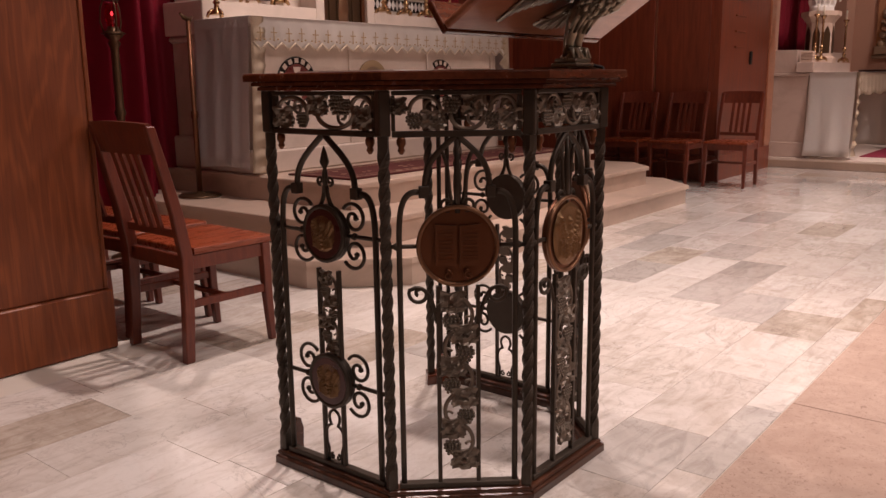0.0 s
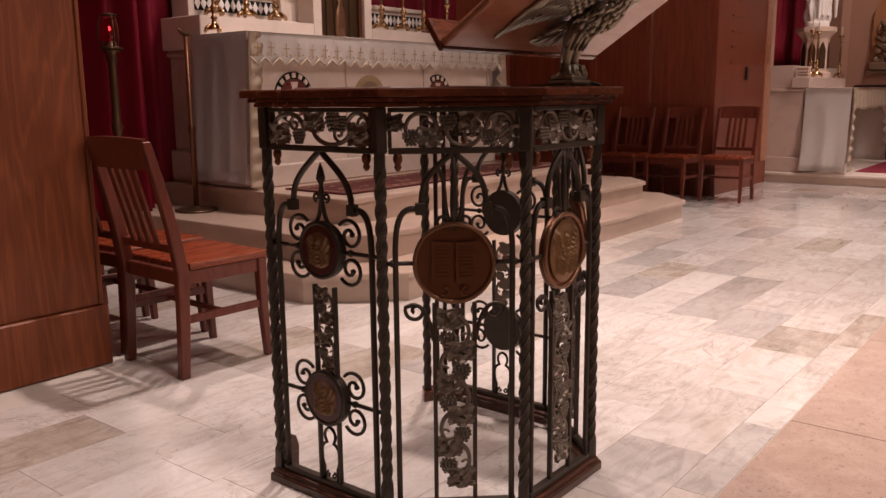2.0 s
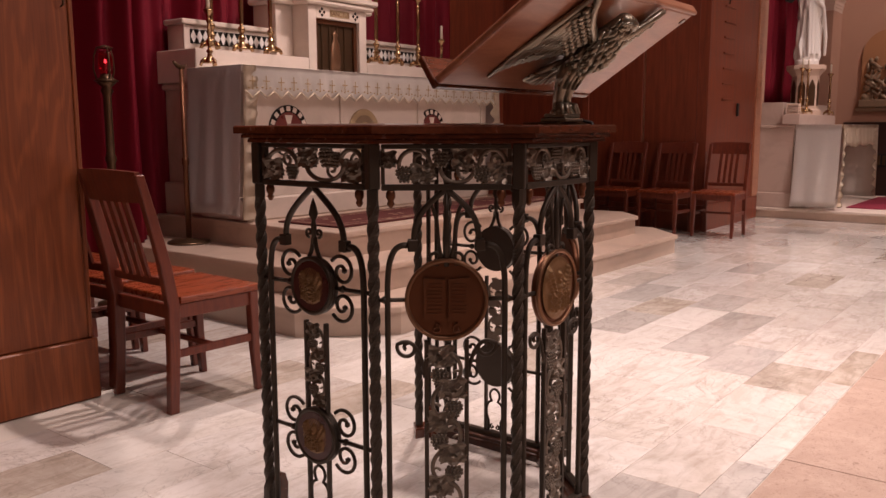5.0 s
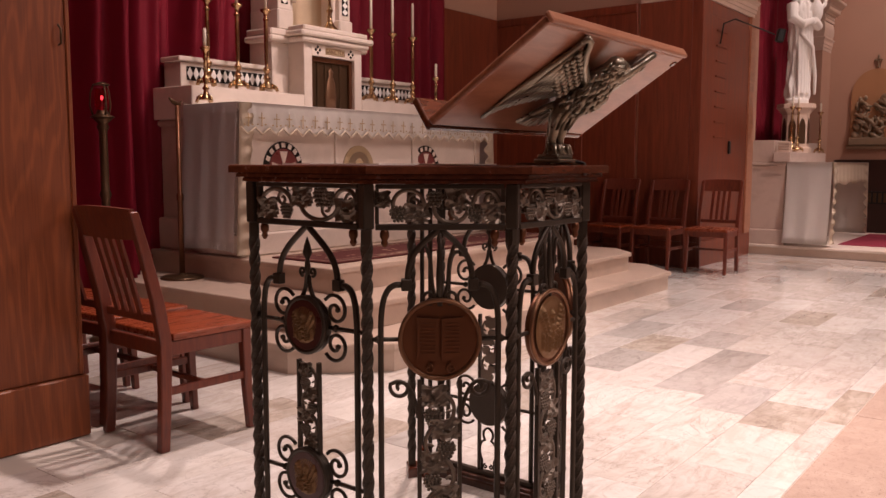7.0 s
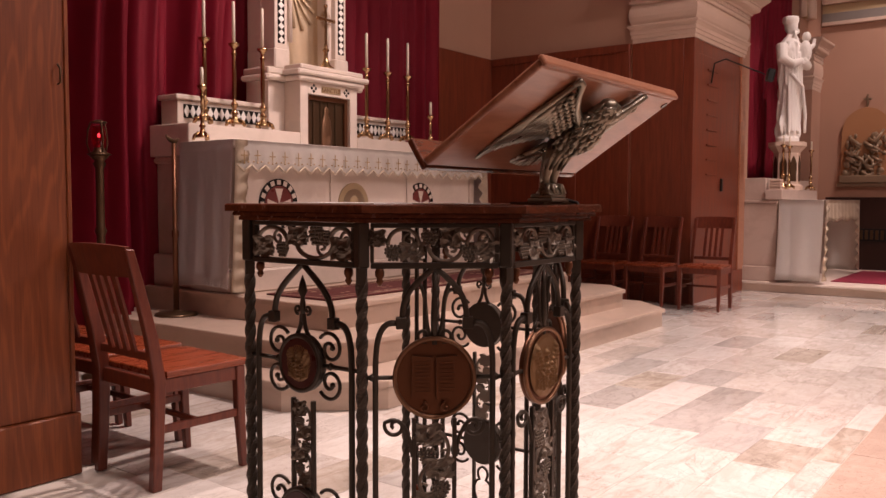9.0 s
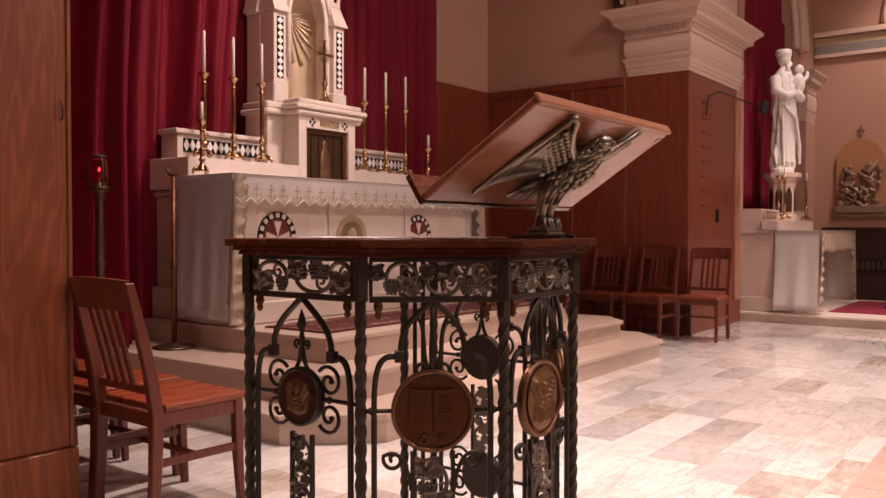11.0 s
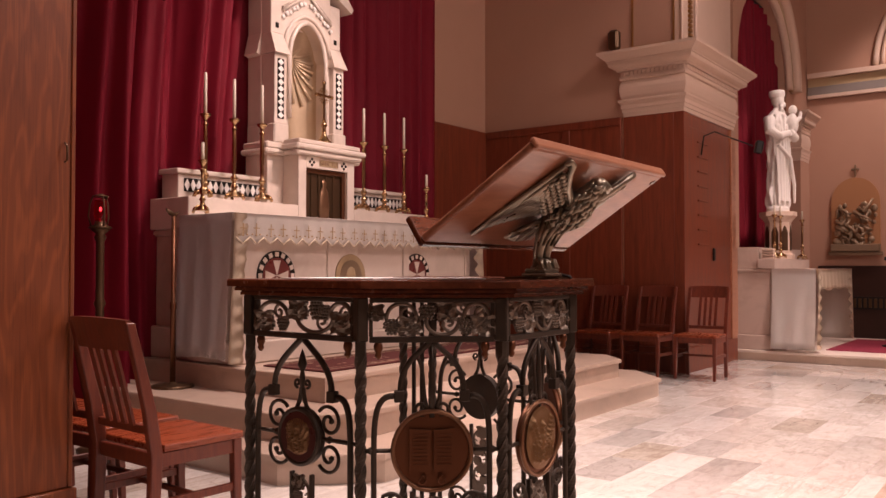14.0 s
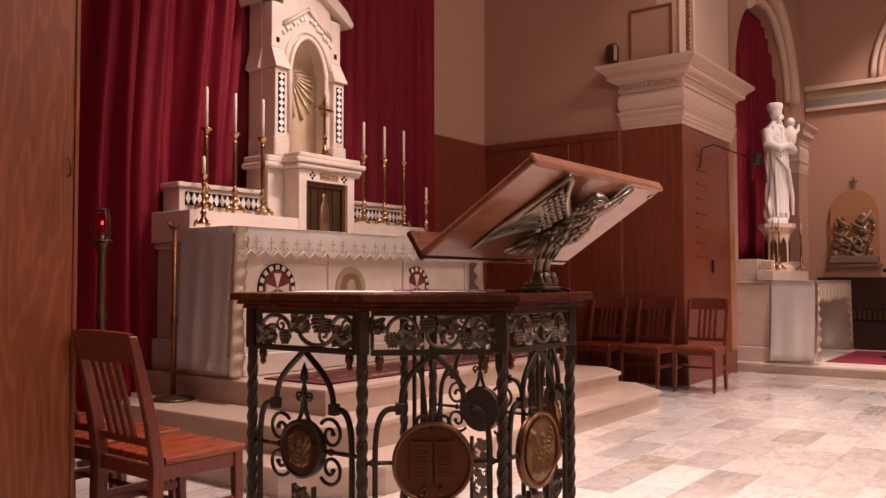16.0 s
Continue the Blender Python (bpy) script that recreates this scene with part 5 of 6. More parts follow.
for x0, x1 in ((3.37, 4.19), (5.25, 6.07)):
    boxed("gradine", (x0, x1, 4.97, 5.18, 1.671, 1.865), M_CREAM, RER)
    boxed("gradine_cap", (x0 - 0.03, x1 + 0.0, 4.94, 5.186, 1.866, 1.905), M_CREAM, RER, bevel=0.008)
    boxed("inlay_field", (x0 + 0.05, x1 - 0.01, 4.964, 4.969, 1.73, 1.835), M_BLACK, RER)
    n = 14
    for i in range(n):
        bm = B()
        cx = x0 + 0.05 + (i + 0.5) * (x1 - x0 - 0.06) / n
        plate(bm, [(cx - 0.026, 1.7825), (cx, 1.735), (cx + 0.026, 1.7825), (cx, 1.83)], -0.003, Matrix.Translation((0, 4.9635, 0)))
        part("diamond", bm, M_WHITE, RER)
boxed("tower_base", (TX - 0.52, TX + 0.52, 4.90, 5.18, 1.672, 2.10), M_CREAM, RER)
boxed("tower_cornice", (TX - 0.58, TX + 0.58, 4.84, 5.186, 2.101, 2.15), M_CREAM, RER, bevel=0.016)
boxed("tower_ledge", (TX - 0.55, TX + 0.55, 4.87, 5.186, 2.151, 2.21), M_CREAM, RER, bevel=0.012)
for dx0, dx1, z0, z1 in ((-0.345, -0.255, 1.431, 2.10), (0.255, 0.345, 1.431, 2.10), (-0.255, 0.255, 2.0, 2.10)):
    boxed("tabernacle_frame", (TX + dx0, TX + dx1, 4.706, 4.899, z0, z1), M_CREAM, RER, bevel=0.003)
boxed("tabernacle_cornice", (TX - 0.40, TX + 0.40, 4.655, 4.839, 2.101, 2.145), M_CREAM, RER, bevel=0.014)
boxed("tabernacle_ledge", (TX - 0.43, TX + 0.43, 4.63, 4.838, 2.146, 2.19), M_CREAM, RER, bevel=0.012)
boxed("tabernacle_top", (TX - 0.38, TX + 0.38, 4.66, 4.868, 2.191, 2.235), M_CREAM, RER, bevel=0.01)
bm = B()
box(bm, TX - 0.254, TX + 0.254, 4.76, 4.80, 1.432, 1.999, 0.003)
d = part("tabernacle_door", bm, M_DARKBRASS, RER, "dark bronze tabernacle door with figures in relief")
bm = B()
for x0, x1, z0, z1 in ((-0.254, -0.215, 1.432, 1.999), (0.215, 0.254, 1.432, 1.999), (-0.215, 0.215, 1.96, 1.999)):
    box(bm, TX + x0, TX + x1, 4.735, 4.7595, z0, z1, 0.003)
part("door_frame", bm, M_BRONZE, d)
for k in range(4):
    boxed("door_bar", (TX - 0.16 + 0.09 * k, TX - 0.135 + 0.09 * k, 4.748, 4.7595, 1.45, 1.955), M_DARKBRASS, d)
bm = B()
lathe(bm, [(0.06, 1.54), (0.065, 1.68), (0.05, 1.80), (0.022, 1.85), (0.032, 1.885), (0.002, 1.92)], 12, Matrix.Translation((TX, 4.748, 0)) @ Matrix.Diagonal((1, 0.3, 1, 1)))
part("door_relief", bm, M_BRONZE_LIGHT, d)
boxed("plaque", (TX - 0.10, TX + 0.13, 4.700, 4.7055, 2.022, 2.078), M_GOLDPANEL, RER)
cu = bpy.data.curves.new("inscription", "FONT")
cu.body, cu.size, cu.extrude, cu.align_x = "SANCTUS", 0.052, 0.001, "CENTER"
tmp = bpy.data.objects.new("inscription", cu)
scene.collection.objects.link(tmp)
me = bpy.data.meshes.new_from_object(tmp.evaluated_get(bpy.context.evaluated_depsgraph_get()))
bpy.data.objects.remove(tmp)
me.materials.clear()
me.materials.append(M_BRONZE)
txt = new("inscription", me)
txt.matrix_basis = pose(TX + 0.015, 4.6985, 2.031, 90, 0, 0)
txt.parent = RER
for s in (-1, 1):
    for dx, dz in ((0, 0.024), (0, -0.024), (0.024, 0), (-0.024, 0)):
        bm = B()
        plate(bm, [(-0.015, 0), (0, -0.015), (0.015, 0), (0, 0.015)], -0.003, Matrix.Translation((TX + s * 0.19 + (0.015 if s > 0 else 0.0) + dx, 4.7055, 2.05 + dz)))
        part("inlay", bm, M_BLACK, RER)


def tower():
    y0, y1 = 4.97, 5.262
    zb, zs, za = 2.21, 3.02, 3.34       # foot, springing and apex of the niche
    hw, nw = 0.295, 0.222
    bm = B()
    # front wall with a pointed opening, built from vertical strips
    n = 16
    xs = [-nw + 2 * nw * i / n for i in range(n + 1)]

    def top(x):
        return zs + (za - zs) * (1 - (abs(x) / nw) ** 1.9) ** 0.62 if abs(x) < nw else zs

    def gable(x):
        return 3.84 - 0.50 * abs(x)

    for a, b in zip(xs, xs[1:]):
        pts = [(a, top(a)), (b, top(b)), (b, gable(b)), (a, gable(a))]
        plate(bm, [(TX + x, z) for x, z in pts], 0.12, Matrix.Translation((0, y0, 0)))
    for s in (-1, 1):
        plate(bm, [(TX + s * nw, zb), (TX + s * hw, zb), (TX + s * hw, gable(hw)), (TX + s * nw, gable(nw))][::s], 0.12, Matrix.Translation((0, y0, 0)))
    bmesh.ops.remove_doubles(bm, verts=bm.verts, dist=0.0005)
    part("niche_wall", bm, M_CREAM, RER)
    for s in (-1, 1):
        xa = TX + s * 0.392
        boxed("tower_side", (xa - 0.038, xa + 0.038, y0 + 0.121, y1, zb, 3.62), M_CREAM, RER)
        boxed("side_plinth", (xa - 0.052, xa + 0.052, y0 + 0.1215, y1 - 0.004, zb + 0.001, zb + 0.17), M_CREAM, RER, bevel=0.012)
        bm = B()
        o = s * 0.04
        pts = [(xa + o * 0.8, 2.98), (xa + o * 2.1, 3.0), (xa + o * 1.0, 3.18), (xa + o * 0.8, 3.18)]
        vs = [[bm.verts.new((x, y, z)) for x, z in pts] for y in (y0 + 0.1212, y1 - 0.005)]
        for i in range(4):
            bm.faces.new((vs[0][i], vs[0][(i + 1) % 4], vs[1][(i + 1) % 4], vs[1][i]))
        bm.faces.new(vs[0]), bm.faces.new(vs[1][::-1])
        bmesh.ops.recalc_face_normals(bm, faces=bm.faces)
        part("side_cap", bm, M_CREAM, RER)
    boxed("tower_back", (TX - 0.379, TX + 0.379, y1 - 0.06, y1 - 0.001, zb, 3.49), M_CREAM, RER)
    bm = B()
    plate(bm, [(TX - 0.42, 3.301), (TX + 0.42, 3.301), (TX + 0.43, 3.58), (TX, 3.80), (TX - 0.43, 3.58)], 0.06, Matrix.Translation((0, y0 + 0.13, 0)))
    part("roof", bm, M_CREAM, RER)
    # curved gilt niche with rays
    bm = B()
    g = []
    for i in range(17):
        a = math.pi * i / 16
        col = []
        for j in range(9):
            t = j / 8
            z = zb + 0.05 + (3.36 - zb) * t
            k = 1.0 if z < zs else max(0.0, 1 - ((z - zs) / 0.36) ** 2) ** 0.5
            col.append(bm.verts.new((TX + 0.235 * k * math.cos(a), y0 + 0.05 + 0.18 * k * math.sin(a), z)))
        g.append(col)
    for a, b in zip(g, g[1:]):
        for j in range(8):
            f = bm.faces.new((a[j], b[j], b[j + 1], a[j + 1]))
            f.smooth = True
    part("niche_lining", bm, M_SHELLGOLD, RER, "curved gilt lining of the niche")
    boxed("niche_floor", (TX - 0.30, TX + 0.30, y0 + 0.001, y0 + 0.22, zb, zb + 0.06), M_CREAM, RER)
    def on_lining(x, z):
        return Vector((TX + x, y0 + 0.05 + 0.18 * math.sqrt(max(0.0, 1 - (x / 0.24) ** 2)) - 0.010, z))
    for i in range(22):
        a = math.radians(188 + 164 * i / 15) if i < 16 else math.radians(15 + 30 * (i - 16))
        dx, dz = math.cos(a), math.sin(a)
        ln = min(0.44, 0.205 / max(0.01, abs(dx))) * (1.0 if i % 2 else 0.93) if i < 16 else 0.19
        bm = B()
        tube(bm, [on_lining(dx * ln * f, 3.06 + dz * ln * f) for f in (0.22, 0.5, 0.75, 1.0)], [0.004, 0.010, 0.014, 0.017], 6)
        part("ray", bm, M_SHELLGOLD, RER)
    # archivolt, columns with inlaid diamonds, sloped buttress caps
    bm = B()
    pts = [(TX + x, y0 - 0.012, top(x) + 0.0) for x in xs]
    tube(bm, [(TX - nw, y0 - 0.012, zb + 0.25)] + pts[0:] + [(TX + nw, y0 - 0.012, zb + 0.25)], 0.022, 8)
    part("niche_archivolt", bm, M_CREAM, RER)
    bm = B()
    tube(bm, [(TX + x * 1.28, y0 - 0.004, top(x) + 0.055) for x in xs], 0.018, 8)
    part("outer_archivolt", bm, M_CREAM, RER)
    for s in (-1, 1):
        cx = TX + s * 0.358
        boxed("pier_plinth", (cx - 0.086, cx + 0.086, y0 - 0.07, y0 + 0.12, zb, zb + 0.17), M_CREAM, RER, bevel=0.012)
        boxed("pier_shaft", (cx - 0.068, cx + 0.068, y0 - 0.05, y0 + 0.12, zb + 0.171, 2.988), M_CREAM, RER)
        boxed("inlay_strip", (cx - 0.036, cx + 0.036, y0 - 0.054, y0 - 0.0505, zb + 0.215, 2.945), M_BLACK, RER)
        for k in range(9):
            z = zb + 0.215 + 0.0575 * (k + 0.5)
            bm = B()
            plate(bm, [(cx - 0.034, z), (cx, z - 0.0282), (cx + 0.034, z), (cx, z + 0.0282)], -0.003, Matrix.Translation((0, y0 - 0.0545, 0)))
            part("diamond", bm, M_WHITE, RER)
        bm = B()
        v = [(-0.088, -0.085, 2.989), (0.088, -0.085, 2.989), (0.088, 0.12, 2.989), (-0.088, 0.12, 2.989),
             (-0.068, 0.0, 3.175), (0.068, 0.0, 3.175), (0.068, 0.12, 3.175), (-0.068, 0.12, 3.175)]
        vs = [bm.verts.new((cx + x, y0 + y, z)) for x, y, z in v]
        for f in ((0, 1, 2, 3), (4, 5, 6, 7), (0, 1, 5, 4), (1, 2, 6, 5), (2, 3, 7, 6), (3, 0, 4, 7)):
            bm.faces.new([vs[i] for i in f])
        part("buttress_cap", bm, M_CREAM, RER)
        boxed("upper_pier", (cx - 0.068, cx + 0.068, y0 - 0.002, y0 + 0.12, 3.176, 3.58), M_CREAM, RER)
        boxed("inlay", (cx - 0.018, cx + 0.018, y0 - 0.006, y0 - 0.0025, 3.222, 3.268), M_BLACK, RER)
        # raking gable moulding
        bm = B()
        plate(bm, [(TX, 3.96), (TX, 3.83), (TX + s * 0.42, 3.60), (TX + s * 0.525, 3.545), (TX + s * 0.55, 3.59), (TX + s * 0.45, 3.70)][::s], 0.35, Matrix.Translation((0, y0 - 0.06, 0)))
        part("gable_moulding", bm, M_CREAM, RER)
        bm = B()
        for k in range(7):
            x = s * (0.04 + 0.042 * k)
            ball(bm, (TX + x, y0 - 0.012, 3.535 - 0.70 * abs(x) + 0.012 * (k % 2)), 0.026, 1, (1, 0.5, 1))
        part("leaf_carving", bm, M_WHITE, RER)
        for o, w in ((0.055, 0.016), (0.085, 0.010)):
            bm = B()
            tube(bm, [(TX, y0 - 0.012, 3.545 + o), (TX + s * 0.30, y0 - 0.012, 3.335 + o)], w, 6)
            part("carving_moulding", bm, M_CREAM, RER)
        for z, w in ((2.40, 0.014), (2.44, 0.010)):
            boxed("side_moulding", (xa - 0.05, xa + 0.05, y0 + 0.1225, y1 - 0.006, z - w, z + w), M_CREAM, RER)


tower()
for t in (ALT, CLOTH, RER):
    t.matrix_basis = pose(0, 0, UP)

# gilt cross in the niche
CRX = thing("standing_cross", "small gilt standing crucifix in the niche", "crucifix", m=pose(0, 0, UP))
bm = B()
lathe(bm, [(0.075, 0), (0.07, 0.02), (0.04, 0.045), (0.022, 0.09), (0.018, 0.15), (0.03, 0.17), (0.018, 0.19), (0.014, 0.22)], 12, Matrix.Translation((TX + 0.03, 4.78, 2.236)))
part("foot", bm, M_BRASS, CRX)
bm = B()
box(bm, TX + 0.018, TX + 0.042, 4.772, 4.788, 2.455, 2.78, 0.004)
box(bm, TX - 0.06, TX + 0.12, 4.771, 4.787, 2.655, 2.68, 0.004)
for x, z in ((TX - 0.065, 2.667), (TX + 0.125, 2.667), (TX + 0.03, 2.785)):
    ball(bm, (x, 4.78, z), 0.02, 1)
part("cross", bm, M_BRASS, CRX)
bm = B()
for i in range(24):
    a = 2 * math.pi * i / 24
    tube(bm, [(TX + 0.03 + 0.035 * math.cos(a), 4.781, 2.667 + 0.035 * math.sin(a)), (TX + 0.03 + 0.075 * math.cos(a), 4.781, 2.667 + 0.075 * math.sin(a))], 0.003, 4)
part("glory", bm, M_BRASS, CRX)


def candlestick(h, wax, r=1.0):
    c = thing("candlestick", "tall polished brass candlestick with a white candle", "candlestick", "altar candlesticks")
    bm = B()
    lathe(bm, [(0.062 * r, 0.03), (0.05 * r, 0.05), (0.028 * r, 0.075), (0.020 * r, 0.10), (0.034 * r, 0.115), (0.020 * r, 0.13), (0.016 * r, 0.15), (0.028 * r, 0.175), (0.030 * r, 0.19), (0.014 * r, 0.21),
               (0.016 * r, 0.24), (0.018 * r, h * 0.55), (0.015 * r, h - 0.10), (0.024 * r, h - 0.085), (0.013 * r, h - 0.07), (0.018 * r, h - 0.04), (0.042 * r, h - 0.02), (0.044 * r, h - 0.006), (0.02 * r, h)], 14)
    part("stem", bm, M_BRASS, c)
    for k in range(3):
        a = 2 * math.pi * k / 3 + 0.5
        bm = B()
        tube(bm, [(0.03 * r * math.cos(a), 0.03 * r * math.sin(a), 0.07), (0.07 * r * math.cos(a), 0.07 * r * math.sin(a), 0.045), (0.085 * r * math.cos(a), 0.085 * r * math.sin(a), 0.014)], [0.014 * r, 0.018 * r, 0.012 * r], 7)
        part("foot", bm, M_BRASS, c)
    bm = B()
    lathe(bm, [(0.0125, h + 0.0005), (0.0125, h + wax - 0.01), (0.008, h + wax)], 12)
    part("candle", bm, M_WAX, c, "white wax candle")
    bm = B()
    tube(bm, [(0, 0, h + wax), (0.001, 0, h + wax + 0.018)], 0.0018, 4)
    part("wick", bm, M_BLACK, c)
    return c


CS = candlestick(0.665, 0.318)
CS.matrix_basis = pose(3.52, 4.84, 1.671 + UP)
for x in (3.80, 4.09, 5.34, 5.64, 5.94):
    copy_thing(CS, pose(x, 4.84, 1.671 + UP, 0, 0, 40 * x))
SC = candlestick(0.41, 0.125, 0.8)
tagged(SC, "short brass candlestick with a stub of candle")
SC.matrix_basis = pose(3.30, 4.58, 1.524 + UP)
copy_thing(SC, pose(5.95, 4.56, 1.524 + UP, 0, 0, 30))

# rug on the predella
RUG = thing("rug", "long dark red patterned rug with a pale border", "rug")
boxed("weave", (3.36, 6.20, 3.38, 3.98, ZP + 0.001, ZP + 0.012), M_RUG, RUG, bevel=0.003)
bm = B()
rng = random.Random(5)
for x0, x1, y0, y1 in ((3.40, 6.16, 3.42, 3.432), (3.40, 6.16, 3.928, 3.94), (3.40, 3.412, 3.432, 3.928), (6.148, 6.16, 3.432, 3.928), (3.47, 6.09, 3.49, 3.496), (3.47, 6.09, 3.864, 3.87)):
    box(bm, x0, x1, y0, y1, ZP + 0.0121, ZP + 0.0135)
for i in range(90):
    x, y, r = rng.uniform(3.45, 6.1), rng.choice((3.46, 3.9, rng.uniform(3.52, 3.84))), rng.uniform(0.012, 0.03)
    prism(bm, [(x + r * math.cos(a), y + r * 0.8 * math.sin(a)) for a in [2 * math.pi * k / 6 for k in range(6)]], ZP + 0.0121, ZP + 0.0135)
tagged(part("woven_pattern", bm, M_RUG_PAT, RUG), kind="stuff")


def drape(name, x0, x1, y, z0, z1, wave, amp, material, label, seed, gather=0.0):
    """A pleated curtain: n columns whose depth follows uneven folds."""
    bm = B()
    n, rows = int((x1 - x0) / 0.022), 14
    ph = random.Random(seed)
    p = [ph.uniform(0, 6.28) for _ in range(4)]
    g = []
    for i in range(n + 1):
        u = i / n
        col = []
        for j in range(rows + 1):
            t = j / rows
            z = z1 + (z0 - z1) * t
            x = x0 + (x1 - x0) * u
            x += gather * t * (0.5 - u)
            f = math.sin(2 * math.pi * x / wave + 1.1 * math.sin(x * 2.3 + p[0]) + 0.25 * t * math.sin(x * 5 + p[1])) + 0.35 * math.sin(2 * math.pi * x / (wave * 0.47) + p[2] + t)
            col.append(bm.verts.new((x, y + amp * (0.65 + 0.35 * t) * f, z)))
        g.append(col)
    for a, b in zip(g, g[1:]):
        for j in range(rows):
            fc = bm.faces.new((a[j], b[j], b[j + 1], a[j + 1]))
            fc.smooth = True
    bmesh.ops.solidify(bm, geom=list(bm.faces), thickness=0.006)
    return single(name, bm, material, label, "curtain")


def deep_drape(x0, z0, z1, y, depth, label):
    """A heavy curtain of rounded ridges and narrow dark valleys, its free edge drawn aside lower down."""
    bm = B()
    n, rows = 260, 18
    g = []
    for i in range(n + 1):
        u = i / n
        col = []
        for j in range(rows + 1):
            t = j / rows
            z = z1 + (z0 - z1) * t
            xr = 4.24 + 0.075 * max(-1.5, min(2.2, z - 3.6))
            x = x0 + (xr - x0) * u
            ph = math.pi * (u * 6.0 + 0.32 + 0.10 * math.sin(u * 17 + 0.6) + 0.05 * math.sin(z * 1.3 + u * 20))
            ridge = abs(math.sin(ph)) ** 0.75
            small = 0.16 * math.sin(u * 118 + 0.8 * math.sin(z)) * ridge
            d = (depth + 0.15 * max(0.0, min(1.0, (3.15 - x) / 0.3))) * (0.75 + 0.25 * math.sin(u * 21 + 2)) * (ridge + small)
            col.append(bm.verts.new((x, y - d, z)))
        g.append(col)
    for a, b in zip(g, g[1:]):
        for j in range(rows):
            fc = bm.faces.new((a[j], b[j], b[j + 1], a[j + 1]))
            fc.smooth = True
    bmesh.ops.solidify(bm, geom=list(bm.faces), thickness=0.006)
    return single("curtain", bm, M_VELVET, label, "curtain")


deep_drape(1.42, 0.02, HT - 0.1, 5.35, 0.30, "crimson velvet curtain gathered in deep folds beside the reredos")
drape("curtain", TX - 0.55, 7.11, 5.322, 0.02, HT - 0.1, 0.19, 0.048, M_VELVET, "crimson velvet curtain hanging flat behind the altar", 2)

# sanctuary lamp
LX, LY = 2.46, 4.52
LAMP = thing("sanctuary_lamp", "red glass sanctuary lamp on a brass pole", "lamp", m=Matrix.Translation((LX, LY, 0)) @ Matrix.Diagonal((0.95, 0.95, 1.02, 1)) @ Matrix.Translation((-LX, -LY, 0)))
bm = B()
lathe(bm, [(0.14, 0.0), (0.14, 0.02), (0.09, 0.035), (0.03, 0.06), (0.030, 0.10), (0.028, 0.9), (0.040, 0.93), (0.028, 0.96), (0.027, 1.32), (0.042, 1.35), (0.030, 1.37), (0.06, 1.395), (0.065, 1.405)], 16, Matrix.Translation((LX, LY, 0)))
part("pole", bm, M_DARKBRASS, LAMP)
bm = B()
lathe(bm, [(0.030, 1.452), (0.045, 1.475), (0.048, 1.52), (0.040, 1.57), (0.042, 1.585)], 18, Matrix.Translation((LX, LY, 0)))
part("glass", bm, M_REDGLASS, LAMP, "glowing red glass")
bm = B()
lathe(bm, [(0.003, 1.515), (0.006, 1.522), (0.005, 1.532), (0.001, 1.542)], 10, Matrix.Translation((LX, LY, 0)))
part("flame", bm, M_FLAME, LAMP, "small bright flame")
bm = B()
lathe(bm, [(0.075, 1.4055), (0.08, 1.41), (0.04, 1.43), (0.034, 1.4515)], 18, Matrix.Translation((LX, LY, 0)))
part("bowl", bm, M_DARKBRASS, LAMP)
for k in range(3):
    a = 2 * math.pi * k / 3 + 0.3
    bm = B()
    tube(bm, [(LX + r * math.cos(a), LY + r * math.sin(a), z) for r, z in ((0.06, 1.42), (0.078, 1.48), (0.07, 1.56), (0.05, 1.61))], 0.006, 6)
    part("arm", bm, M_DARKBRASS, LAMP)
bm = B()
lathe(bm, [(0.052, 1.605), (0.052, 1.613), (0.03, 1.619), (0.012, 1.625)], 16, Matrix.Translation((LX, LY, 0)))
part("crown", bm, M_DARKBRASS, LAMP)

# pole stand on the second step
STD = thing("pole_stand", "thin dark bronze pole stand with a round base", "stand")
SX, SY, SZ = 3.085, 4.62, 2 * RISE
bm = B()
lathe(bm, [(0.15, 0.0), (0.15, 0.012), (0.135, 0.02), (0.03, 0.028), (0.02, 0.04)], 32, Matrix.Translation((SX, SY, SZ)))
part("base", bm, M_DARKBRASS, STD)
bm = B()
lathe(bm, [(0.020, 0.04), (0.019, 0.55), (0.024, 0.56), (0.024, 0.60), (0.017, 0.61), (0.016, 1.22)], 12, Matrix.Translation((SX, SY, SZ)))
part("pole", bm, M_BRONZE, STD)
bm = B()
tube(bm, [(SX - 0.075, SY - 0.02, SZ + 1.265), (SX - 0.03, SY, SZ + 1.24), (SX + 0.01, SY, SZ + 1.225), (SX + 0.045, SY + 0.01, SZ + 1.25)], [0.008, 0.016, 0.018, 0.008], 8)
part("cradle", bm, M_DARKBRASS, STD)

# ---- side chapel ----
PLAT = thing("chapel_platform", "low stone platform before the side altar", "platform", kind="structure")
boxed("riser", (10.46, 13.25, 0.9, YQ + 0.019, 0, 0.095), M_STEP, PLAT)
boxed("top_slab", (10.43, 13.28, 0.87, YQ + 0.0185, 0.0955, 0.13), M_CREAM, PLAT, bevel=0.006)
boxed("weave", (10.95, 12.95, 1.0, 1.98, 0.1305, 0.14), M_CARPET, thing("carpet", "crimson carpet on the chapel platform", "carpet"))
SA = thing("side_altar", "pale stone side altar with a stepped back", "altar")
boxed("plinth", (10.47, 12.70, 2.50, YQ + 0.018, 0.131, 0.32), M_PINKSTONE, SA, bevel=0.008)
boxed("back_block", (10.51, 12.69, 2.54, YQ + 0.018, 0.3205, 1.13), M_PINKSTONE, SA)
